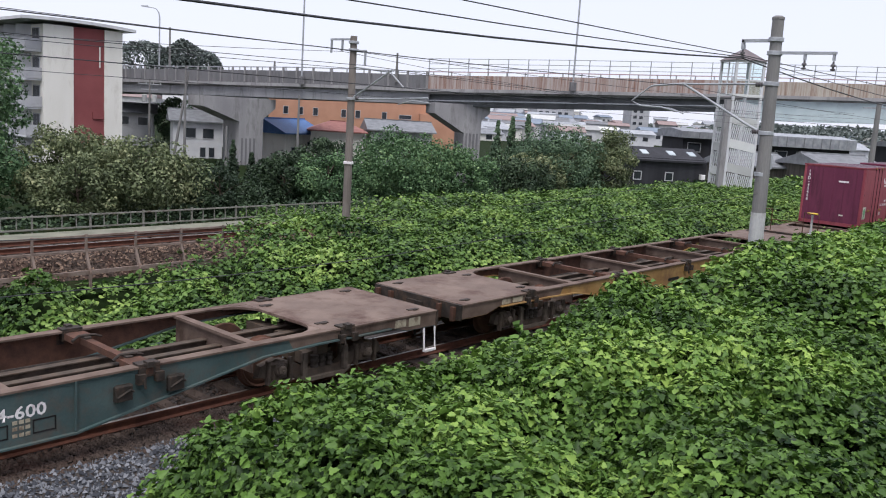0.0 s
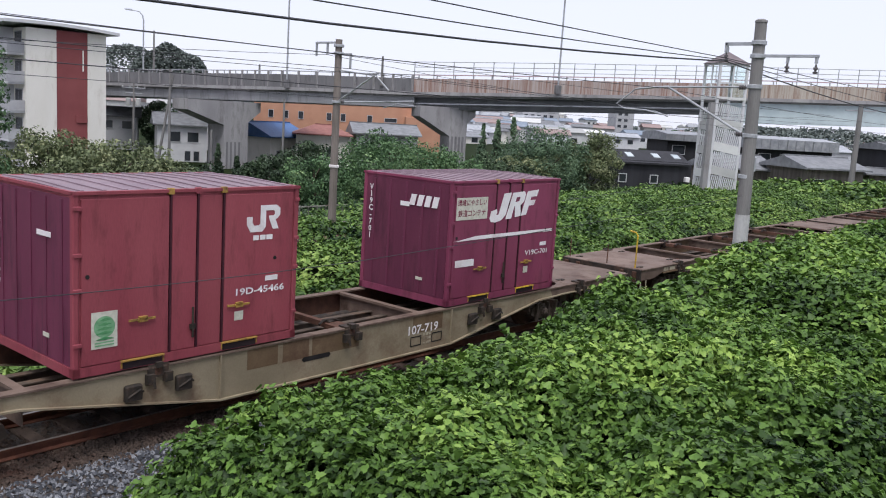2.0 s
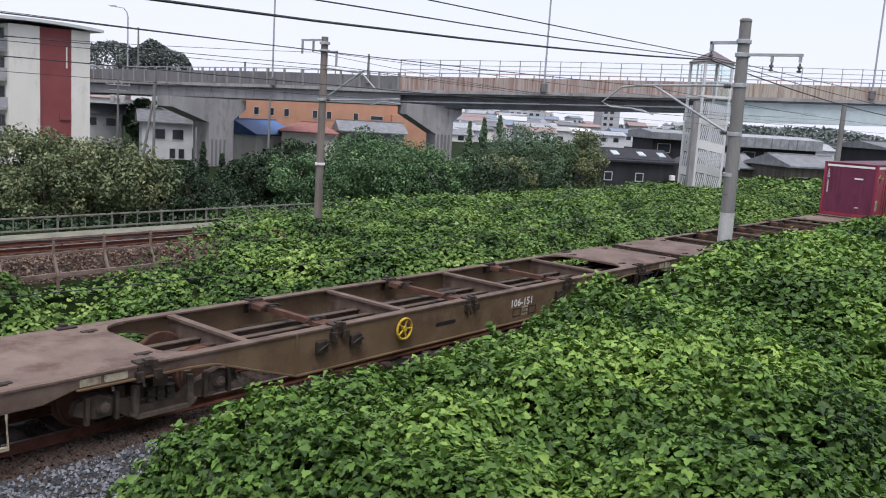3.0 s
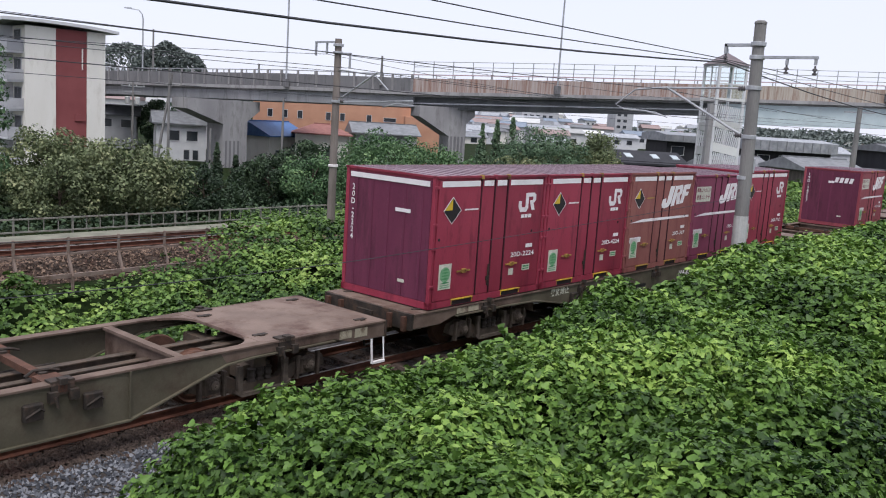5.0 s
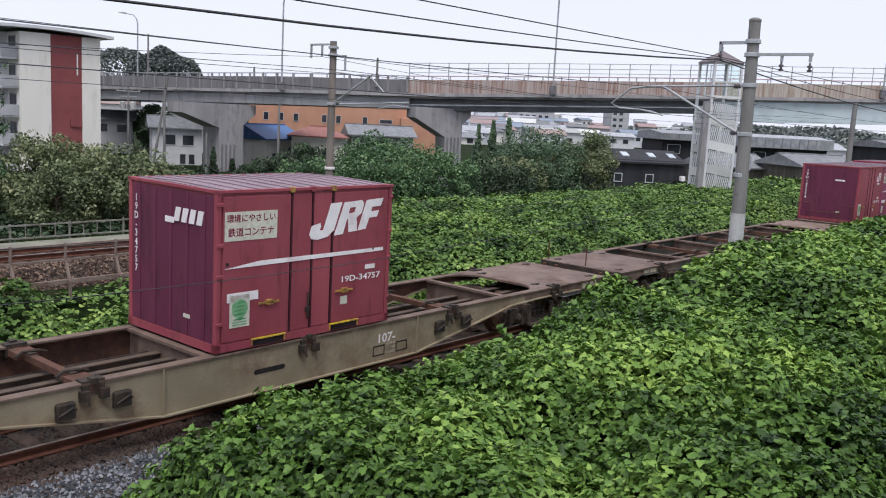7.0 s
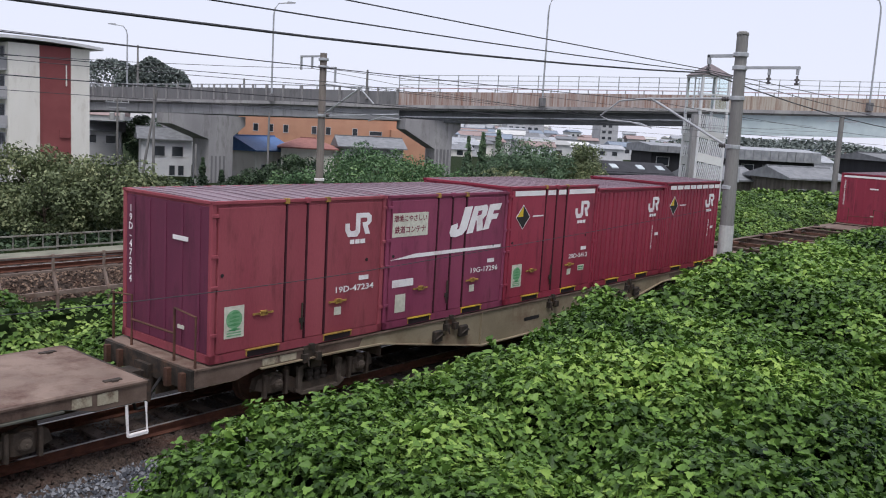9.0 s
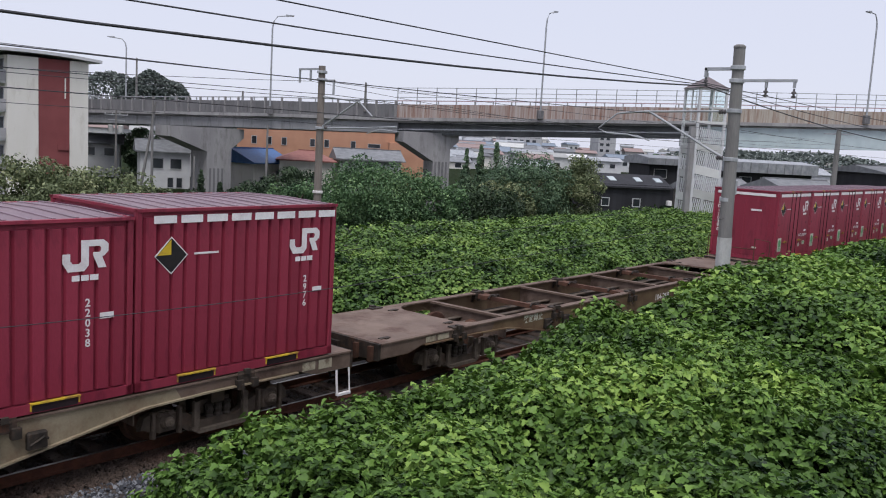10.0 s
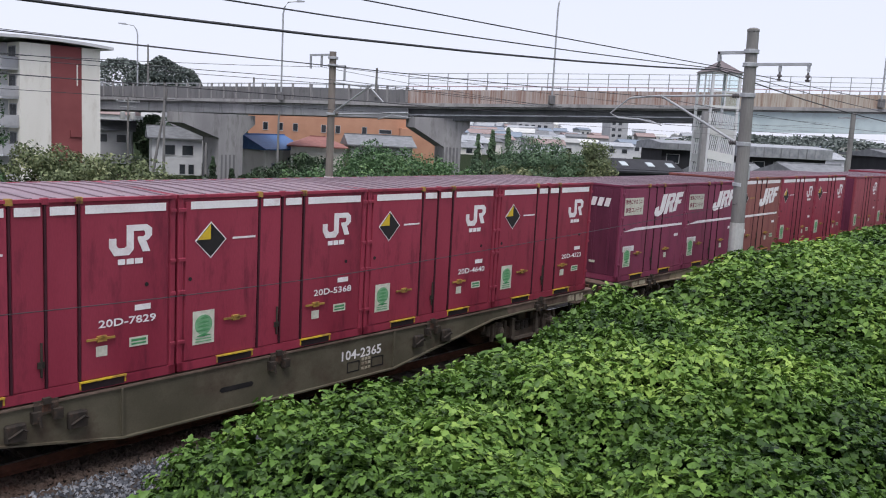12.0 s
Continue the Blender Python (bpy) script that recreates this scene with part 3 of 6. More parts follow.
def sm(a, b, x):
    t = np.clip((x - a) / (b - a), 0, 1)
    return t * t * (3 - 2 * t)


def wob(x, y, s, p):
    """Smooth unevenness, about -1 to 1, over about s metres."""
    return (np.sin(x / s * 2.1 + p) * np.cos(y / s * 1.7 + 1.3 * p) + 0.6 * np.sin((x * 0.8 + y * 1.3) / s * 3.3 + 2 * p) + 0.4 * np.cos((x * 1.7 - y) / s * 5.1 + p)) / 2


def bank(x, y):
    """The overgrown bank on the camera's side of the line."""
    edge = -5.7 + 0.25 * wob(x, 0 * x, 4, 0.4) + 0.4 * sm(12, 20, x)
    top = 2.06 - 0.12 * np.exp(-((x - 8.4) / 1.2) ** 2) + 0.10 * wob(x, y, 2.3, 1.0) + 0.07 * wob(x, y, 0.8, 2.0)
    top = top - 0.12 * sm(7.6, 6.2, x) - 0.07 - 0.22 * np.exp(-((x - 11.3) / 1.5) ** 2)
    top = top - 0.95 * np.exp(-np.maximum(x - 2.3, 0) / 2.1)
    top = top - 0.55 * np.exp(-((x - 8.6) / 1.6) ** 2 - ((y + 10.6) / 1.3) ** 2)
    top = -0.62 + (top + 0.62) * sm(2.4, 4.4, x + 0.15 * (y + 6))
    fall = sm(edge + 1.7, edge - 0.5, y)
    return -0.62 + (top + 0.62) * fall


def middle(x, y):
    """The overgrown strip between the two lines."""
    high = -1.6 + 1.92 * sm(9.0, 18.5, x + 0.35 * (y - 6)) + 0.2 * sm(26, 44, x) + 1.25 * np.exp(-((x - 9.0) / 0.8) ** 2 - ((y - 8.9) / 0.8) ** 2)
    high = high + 0.16 * wob(x, y, 2.6, 3.0) + 0.08 * wob(x, y, 0.9, 4.0)
    side = sm(2.1, 4.6, y)
    return -0.4 + (high + 0.4) * side


def terrain(x, y):
    z = np.where(y < -2.2, bank(x, y), np.full_like(x, -0.62))
    z = np.where(y > 2.1, middle(x, y), z)
    over = sm(9.2, 10.4, y)
    bed2 = np.where(x < 21, -0.45, -0.45 + 0.75 * sm(21, 26, x))
    z = np.where(y > 9.2, z * (1 - over) + bed2 * over, z)
    z = np.where(y > 15.5, -0.45 - 2.3 * sm(17.5, 40, y), z)
    far = sm(120, 420, np.hypot(x, y))
    return z * (1 - far) - 2.6 * far


def steps(fine0, fine1, d, far):
    a = list(np.arange(fine0, fine1 + d / 2, d))
    for sgn, k in ((1, a[-1]), (-1, a[0])):
        g, p = d, k
        while abs(p) < far:
            g *= 1.35
            p += sgn * g
            if sgn > 0:
                a.append(p)
            else:
                a.insert(0, p)
    return np.array(a)


def build_ground():
    xs, ys = steps(-8, 70, 0.45, 4000), steps(-16, 24, 0.4, 4000)
    gx, gy = np.meshgrid(xs, ys)
    gz = terrain(gx, gy)
    v = np.stack([gx.ravel(), gy.ravel(), gz.ravel()], 1)
    nx, ny = len(xs), len(ys)
    i = (np.arange(ny - 1)[:, None] * nx + np.arange(nx - 1)[None, :]).ravel()
    f = np.stack([i, i + 1, i + nx + 1, i + nx], 1)
    me = raw_mesh("ground", v, f.ravel(), np.full(len(f), 4))
    for p in me.polygons:
        p.use_smooth = True
    single("ground", me, "soil", "overgrown soil under vines and scrub, coloured near-black for leaf shade", "ground", kind="structure")


def humps(x, y, step, seed):
    """Rounded cushions of foliage, one to each cell of a jittered grid: height 0 to 1."""
    best = np.zeros_like(x)
    ci, cj = np.floor(x / step), np.floor(y / step)
    rnd = lambda i, j, k: np.abs(np.sin(i * 127.1 + j * 311.7 + k * 74.7 + seed * 19.3) * 43758.5453) % 1.0
    for di in (-1, 0, 1):
        for dj in (-1, 0, 1):
            i, j = ci + di, cj + dj
            cx, cy = (i + rnd(i, j, 1)) * step, (j + rnd(i, j, 2)) * step
            r = step * (0.55 + 0.45 * rnd(i, j, 3))
            h = 0.3 + 0.7 * rnd(i, j, 4)
            best = np.maximum(best, h * np.clip(1 - ((x - cx) ** 2 + (y - cy) ** 2) / r ** 2, 0, 1) ** 0.6)
    return best


def carpet(name, label, fn, x0, x1, y0, y1, n, size, material, lift, keep=None, tilt=0.6, shape=OVATE, bumps=0.26, cell=0.62, gaps=0.55):
    """A carpet of three-part leaves over cushions of foliage that lie on a surface."""
    x, y = RNG.uniform(x0, x1, n), RNG.uniform(y0, y1, n)
    if keep is not None:
        k = keep(x, y)
        x, y = x[k], y[k]
    top = lambda p, q: fn(p, q) + 0.8 * bumps * humps(p + 0.2 * np.sin(3 * q), q, cell, 1) + 0.95 * bumps * humps(p, q + 0.3 * np.sin(1.7 * p), cell * 2.7, 2) + 0.3 * bumps * humps(p, q, cell * 0.4, 3)
    thick = 0.5 * humps(x, y, cell, 1) + 0.25 * humps(x, y, cell * 2.7, 2) + 0.45 * humps(x, y, cell * 0.4, 3)
    k = thick > gaps * RNG.random(len(x)) ** 0.7
    x, y = x[k], y[k]
    z = top(x, y)
    e = 0.05
    nx, ny = -(top(x + e, y) - z) / e, -(top(x, y + e) - z) / e
    nr = np.stack([nx, ny, np.ones_like(nx)], 1)
    nr /= np.linalg.norm(nr, axis=1)[:, None]
    up = (RNG.random(len(x)) ** 2.2 - 0.25) * lift
    pos = np.stack([x, y, z], 1) + nr * up[:, None]
    trio = np.concatenate([pos + RNG.normal(0, size * 0.5, pos.shape) * (1, 1, 0.45) for _ in range(3)])
    me = leaves(name, trio, np.concatenate([nr * 0.9 + (0, 0, 0.4)] * 3), size, RNG, tilt, shape)
    return single(name, me, material, label, "vines", kind="stuff")


build_ground()
wallside = lambda x, y: (x < 9.7) | (x > 15.2) | (y < 8.7) | (RNG.random(len(x)) < 0.22)
beyond = lambda x, y: x > 18.2 + np.interp(y, [10.2, 13, 15.6, 17, 18.5], [-0.7, 0.2, 2.2, 3.4, 3.4]) + 0.5 * wob(y, x, 1.5, 2.0)
seen = lambda x, y: (y + 11.93 < 1.6 * x + 1.5) & (bank(x, y) > -0.45)
carpet("kudzu_carpet", "dense bright green kudzu covering the near bank", bank, 1.6, 11, -11.6, -3.6, 64000, 0.062, "vine", 0.16, seen, 0.45, LOBED, 0.42, 0.55)
carpet("kudzu_carpet", "dense green kudzu running along the near bank", bank, 11, 34, -10.5, -3.2, 46000, 0.09, "vine", 0.2, None, 0.45, OVATE, 0.42, 0.75)
carpet("kudzu_carpet", "green vines on the bank towards the distance", bank, 34, 75, -10.5, -3.2, 6000, 0.26, "vine", 0.4, None, 0.5, SMALL, 0.3, 1.2)
carpet("vine_carpet", "green vines filling the strip between the lines", middle, 2, 30, 2.3, 10.2, 30000, 0.115, "vinefar", 0.22, wallside, 0.45, OVATE, 0.4, 0.8)
carpet("vine_carpet", "green vines in the strip between the lines", middle, 30, 60, 2.3, 10.6, 17000, 0.165, "vinefar", 0.3, None, 0.42, SMALL, 0.34, 1.1)
carpet("vine_carpet", "low green vines spreading over the second line", terrain, 17.5, 64, 10.2, 18.5, 18000, 0.175, "vinefar", 0.3, beyond, 0.42, SMALL, 0.3, 1.1)
carpet("vine_carpet", "distant green scrub beside the line", terrain, 60, 130, 2.3, 22, 9000, 0.4, "vinefar", 0.6, None, 0.6, SMALL)
# weeds behind the fence: shade under the bushes is in their leaf colour
carpet("scrub_carpet", "rough weeds beyond the second line, coloured dark for shade", terrain, -4, 62, 17.4, 34, 14000, 0.18, "darkleaf", 0.4, None, 0.6, SMALL)
me = leaves("trackside_weed", np.stack([RNG.normal(3.0, 0.22, 160), RNG.normal(-4.2, 0.22, 160), RNG.uniform(-0.6, -0.35, 160)], 1), np.tile((0, 0, 1.0), (160, 1)), 0.09, RNG, 0.5, LOBED)
single("trackside_weed", me, "vine", "small green weed growing on the crushed stone", "weeds", kind="stuff")


LIFT = 0.28  # how much higher the second line lies


def ballast_bed(y0, name, near_stones):
    """Shoulder of crushed stone under one line."""
    g = Geo()
    prof = [(-2.15, -0.62), (-1.45, -0.21), (1.45, -0.21), (2.15, -0.62)] if near_stones else [(-2.35, -0.7), (-1.45, LIFT - 0.21), (1.45, LIFT - 0.21), (2.35, -0.7)]
    g.prism([(y0 + a, b) for a, b in prof], "x", -60, 300)
    bed = single(name, g, "bed" if near_stones else "rustbed", "bed of grey crushed stone under the rails" if near_stones else "rust-stained gravel bed of the second line", "ballast", kind="structure")
    return bed


def stone_field(name, label, x0, x1, y0, y1, n, size, material, fn):
    base = np.array([(1, 0, -0.3), (0.3, 0.9, -0.2), (-0.8, 0.6, -0.3), (-0.9, -0.6, -0.2), (0.3, -1, -0.3), (0.1, 0.1, 0.75), (-0.35, 0.15, 0.6)]) * 0.5
    faces = np.array([(0, 1, 5), (1, 2, 6), (1, 6, 5), (2, 3, 6), (3, 4, 5), (3, 5, 6), (4, 0, 5)])
    x, y = RNG.uniform(x0, x1, n), RNG.uniform(y0, y1, n)
    pos = np.stack([x, y, fn(x, y)], 1)
    s = size * RNG.uniform(0.6, 1.35, n)
    a = RNG.uniform(0, 6.28, n)
    sq = RNG.uniform(0.6, 1.3, (n, 3))
    v = base[None] * sq[:, None, :] * s[:, None, None]
    v = v + RNG.normal(0, 0.12, v.shape) * s[:, None, None]
    c, sn = np.cos(a)[:, None], np.sin(a)[:, None]
    v = np.stack([v[..., 0] * c - v[..., 1] * sn, v[..., 0] * sn + v[..., 1] * c, v[..., 2]], 2) + pos[:, None, :]
    f = (np.arange(n)[:, None, None] * 7 + faces[None]).reshape(-1)
    me = raw_mesh(name, v.reshape(-1, 3), f, np.full(n * 7, 3))
    single(name, me, material, label, "ballast", kind="stuff")


bed1 = ballast_bed(0.0, "ballast_bed", True)
bed2 = ballast_bed(12.75, "ballast_bed", False)
shoulder = lambda x, y: np.interp(np.abs(y), [0, 1.2, 1.45, 2.15, 3.2], [-0.165, -0.165, -0.2, -0.6, -0.62])
stone_field("crushed_stone", "loose grey crushed stone beside the rail", 1.6, 9.5, -4.6, -1.3, 25000, 0.058, "ballast", shoulder)
stone_field("crushed_stone", "rust-stained crushed stone close to the rail", 1.6, 12, -1.42, -0.64, 6500, 0.058, "rustbed", shoulder)
stone_field("crushed_stone", "crushed stone between the rails", 2.5, 16, -0.5, 0.5, 2600, 0.05, "rustbed", lambda x, y: np.full_like(x, -0.175))
stone_field("crushed_stone", "rusty crushed stone of the second line", 6, 24, 10.35, 12.1, 9000, 0.085, "brownstone", lambda x, y: np.interp(y - 12.75, [-2.6, -2.35, -1.45, 0], [-0.7, -0.68, LIFT - 0.2, LIFT - 0.2]))


def rail_line(y, x0, x1, lift=0.0):
    """One flat-bottomed rail: rusty web and foot, polished head."""
    r = thing("rail", "rusty steel rail with a worn bright top", "rail", "rails", at=pose(0, 0, lift), kind="structure")
    g = Geo().prism([(y - 0.061, -0.15), (y + 0.061, -0.15), (y + 0.061, -0.138), (y + 0.01, -0.115), (y + 0.01, -0.045),
                     (y + 0.032, -0.035), (y + 0.032, -0.004), (y - 0.032, -0.004), (y - 0.032, -0.035), (y - 0.01, -0.045), (y - 0.01, -0.115), (y - 0.061, -0.138)], "x", x0, x1)
    part("rail_web", g, "railside", r)
    part("rail_head", Geo().prism([(y - 0.027, -0.004), (y + 0.027, -0.004), (y + 0.02, 0.0), (y - 0.02, 0.0)], "x", x0, x1), "railtop", r)


for yy, zz in ((-0.565, 0), (0.565, 0), (12.19, LIFT), (13.32, LIFT)):
    rail_line(yy, -60, 300, zz)


def build_sleepers():
    me = shared("sleeper", lambda g: g.slab(-0.12, 0.12, -0.95, 0.95, -0.34, -0.165, 0.025))
    for y0, x0, cnt, host in ((0.0, 1.0, 70, bed1), (12.75, 6.0, 50, bed2)):
        for i in range(cnt):
            s = part("sleeper", me, "sleeper", host)
            s.location = (x0 + i * 0.62, y0, 0 if y0 == 0 else LIFT)


build_sleepers()


def weeds(name, label, n, x0, x1, y0, y1, fn, tall, seed):
    """Upright weeds with narrow leaves standing out of the vines."""
    rng = np.random.default_rng(seed)
    px, py = rng.uniform(x0, x1, n), rng.uniform(y0, y1, n)
    pos, nr = [], []
    for x, y in zip(px, py):
        z = float(fn(np.array([x]), np.array([y]))[0])
        if z < 0.3:
            continue
        h = tall * rng.uniform(0.6, 1.2)
        lx, ly = rng.normal(0, 0.12, 2)
        for k in range(22):
            t = k / 21
            a = 2.4 * k
            r = 0.09 * (1.15 - t)
            pos.append((x + lx * t + r * math.cos(a), y + ly * t + r * math.sin(a), z + 0.2 + h * t))
            nr.append((-0.5 * math.cos(a), -0.5 * math.sin(a), 0.7))
    single(name, leaves(name, np.array(pos), np.array(nr), 0.085, rng, 0.3, OVATE), "vinefar", label, "weeds", kind="stuff")


weeds("tall_weeds", "upright pale green weeds standing out of the near vines", 130, 2.6, 26, -11, -5.6, bank, 0.32, 3)
weeds("tall_weeds", "upright weeds among the vines between the lines", 90, 12, 44, 3.2, 10, middle, 0.4, 4)
# ---- line-side structures ----
def pole_near():
    x, y = 23.34, -2.75
    p = thing("catenary_pole", "tall concrete catenary pole with a whitewashed foot and steel arms", "pole", at=pose(x, y, -0.4))
    part("shaft", Geo().tube([(0, 0, 2.9), (0.02, 0.10, 8.05)], 0.185, 14, 0.15), "pole", p)
    part("foot", Geo().tube([(0, -0.04, 0), (0, 0, 2.92)], 0.2, 14, 0.195), "polebase", p, "whitewashed concrete foot")
    part("cap", Geo().lathe((0.02, 0.10, 8.03), "z", [(0, 0.165), (0.05, 0.16), (0.09, 0.1)], 14), "pole", p)
    for z in (7.1, 7.45, 6.3, 5.0, 3.9):
        part("band", Geo().lathe((0.015, 0.05 + 0.012 * (z - 4), z), "z", [(0, 0.19), (0.01, 0.2), (0.1, 0.2), (0.11, 0.19)], 14), "galv", p)
    a = part("upper_arm", Geo().box(-0.05, 0.05, 0.0, 1.0, 7.44, 7.52).box(-0.05, 0.05, 0.93, 1.0, 7.25, 7.5), "galv", p, "short angle-iron arm")
    b = part("lower_arm", Geo().box(-0.05, 0.05, -1.5, 0.1, 7.13, 7.2).box(-0.04, 0.04, -0.75, -0.69, 6.98, 7.15).box(-0.04, 0.04, -1.48, -1.42, 6.98, 7.15), "galv", p, "long angle-iron arm")
    for host, yy, z in ((a, 0.96, 7.02), (b, -0.72, 6.74), (b, -1.45, 6.72)):
        part("insulator", Geo().lathe((0, yy, z), "z", [(0, 0.02), (0.01, 0.06), (0.05, 0.065), (0.06, 0.03), (0.1, 0.03), (0.11, 0.065), (0.16, 0.06), (0.17, 0.03), (0.24, 0.025)], 10), "insul", host)
    # swinging bracket that carries the contact wire over the line
    c = part("cantilever", Geo().tube([(0, 0.1, 5.02), (0, 0.6, 5.25), (0, 2.6, 6.3)], 0.035, 8).tube([(0, 0.1, 6.35), (0, 2.75, 6.28), (0, 3.5, 6.22)], 0.03, 8), "galv", p, "galvanised tube bracket")
    part("stay_tube", Geo().tube([(0, 2.6, 6.3), (0, 3.6, 6.2), (0, 4.2, 5.75), (0, 3.9, 5.62), (0, 3.2, 5.6), (0, 2.7, 5.5)], 0.025, 8), "galv", c)
    part("steady_arm", Geo().tube([(0, 3.7, 5.6), (0, 2.9, 5.58), (0, 2.5, 5.45)], 0.018, 6), "galv", c)
    for yy, z0 in ((0.25, 5.08), (0.3, 6.33)):
        part("insulator", Geo().lathe((0, yy, z0), "y", [(0, 0.04), (0.03, 0.075), (0.06, 0.04), (0.1, 0.075), (0.13, 0.04), (0.17, 0.075), (0.2, 0.04)], 10), "insul", c)
    part("cable_box", Geo().slab(0.16, 0.3, -0.1, 0.1, 4.1, 4.5, 0.02), "galv", p)
    return p


def pole_middle():
    x, y = 20.1, 10.2
    p = thing("catenary_pole", "slim brown-stained catenary pole rising out of the vines", "pole", at=pose(x, y, -0.4))
    part("shaft", Geo().tube([(0, 0, 0), (0, 0.02, 7.35)], 0.15, 12, 0.115), "polewood", p)
    for z in (7.1, 6.85, 5.25, 3.1):
        part("band", Geo().lathe((0, 0.01, z), "z", [(0, 0.16), (0.01, 0.175), (0.08, 0.175), (0.09, 0.16)], 12), "galv" if z != 3.1 else "white", p)
    part("upper_arm", Geo().box(-0.04, 0.04, 0.0, 1.15, 7.22, 7.28).box(-0.03, 0.03, 1.1, 1.15, 6.8, 7.25).box(-0.03, 0.03, 0.55, 0.6, 6.85, 7.25), "galv", p)
    part("lower_arm", Geo().box(-0.04, 0.04, -0.6, 0.1, 6.85, 6.9).box(-0.03, 0.03, -0.6, -0.55, 6.4, 6.88), "galv", p)
    c = part("cantilever", Geo().tube([(0, 0, 5.3), (0, -1.9, 6.3)], 0.03, 8).tube([(0, 0, 6.35), (0, -1.8, 6.2), (0, -2.4, 5.75)], 0.025, 8).tube([(0, -0.2, 5.3), (0, -2.6, 5.4), (0, -3.5, 5.45)], 0.025, 8), "galv", p)
    part("steady_arm", Geo().tube([(0, -3.6, 5.3), (0, -2.8, 5.35), (0, -2.2, 5.2)], 0.018, 6), "galv", c)
    part("insulator", Geo().lathe((0, -0.35, 5.32), "y", [(0, 0.04), (0.03, 0.07), (0.06, 0.04), (0.1, 0.07), (0.13, 0.04)], 10), "insul", c)


def pole_far():
    x, y = vp(33.5, 73)
    p = thing("catenary_pole", "distant dark concrete catenary pole", "pole", at=pose(x, y, -0.6))
    part("shaft", Geo().tube([(0, 0, 0), (0, 0, 8.1)], 0.26, 10, 0.2), "pole", p)
    part("upper_arm", Geo().box(-0.05, 0.05, -1.2, 1.2, 7.6, 7.72), "galv", p)


pole_near()
pole_middle()
pole_far()


def wire(name, pts, r, label, sag=0.0, n=14, material="wire"):
    """A wire through points, hanging a little between them."""
    path = []
    for a, b in zip(pts, pts[1:]):
        a, b = Vector(a), Vector(b)
        for i in range(n):
            t = i / n
            p = a.lerp(b, t)
            p.z -= sag * 4 * t * (1 - t)
            path.append(p)
    path.append(Vector(pts[-1]))
    single(name, Geo().tube(path, r, 5), material, label, "wire", "overhead wires")


PX = 23.34
wire("feeder_wire", [(-27, -1.8, 6.75), (PX, -1.8, 6.62), (73, -1.8, 6.7)], 0.02, "thick dark feeder wire hung from the pole arm", 0.85)
wire("overhead_wire", [(-27, -1.9, 6.72), (PX, -1.9, 6.64), (73, -3.4, 6.5)], 0.012, "thin dark wire hung from an insulator", 0.5)
wire("overhead_wire", [(-27, -1.7, 6.7), (PX, -1.7, 6.72), (73, -4.2, 6.5)], 0.012, "thin dark wire hung from an insulator", 0.12)
wire("messenger_wire", [(-30, 0.3, 6.2), (PX, 0.0, 5.85), (75, 0.0, 5.9)], 0.009, "messenger wire above the line", 0.35)
wire("contact_wire", [(-30, 0.2, 5.1), (PX, 0.0, 5.1), (75, 0.0, 5.1)], 0.008, "copper contact wire above the rails", 0.0)
wire("overhead_wire", [(-26, 11.5, 6.9), (20.1, 11.3, 6.55), (75, 11.3, 6.5)], 0.010, "dark wire hung from the middle pole", 0.12)
wire("overhead_wire", [(-26, 10.8, 6.6), (20.1, 10.75, 6.45), (75, 10.8, 6.5)], 0.008, "dark wire hung from the middle pole", 0.85)
wire("overhead_wire", [(-26, 9.6, 6.3), (20.1, 9.6, 6.0), (75, 9.6, 6.1)], 0.010, "dark wire hung from the middle pole", 0.3)
wire("messenger_wire", [(-26, 7.6, 6.1), (20.1, 7.6, 5.8), (75, 7.6, 5.8)], 0.008, "messenger wire beside the middle pole", 0.3)
wire("contact_wire", [(-26, 7.4, 5.0), (20.1, 7.4, 5.0), (75, 7.4, 5.0)], 0.007, "contact wire beside the middle pole")
wire("slack_wire", [(-6, -2.8, 2.75), (3.8, -2.8, 2.55), (9, -2.8, 2.52), (PX, -2.75, 3.05)], 0.006, "slack thin wire strung along the line to the pole", 0.03)
wire("signal_cable", [(2, 9.0, 1.35), (20.1, 9.6, 0.75), (44, 9.4, 1.75)], 0.012, "black cable strung low over the vines", 0.12)


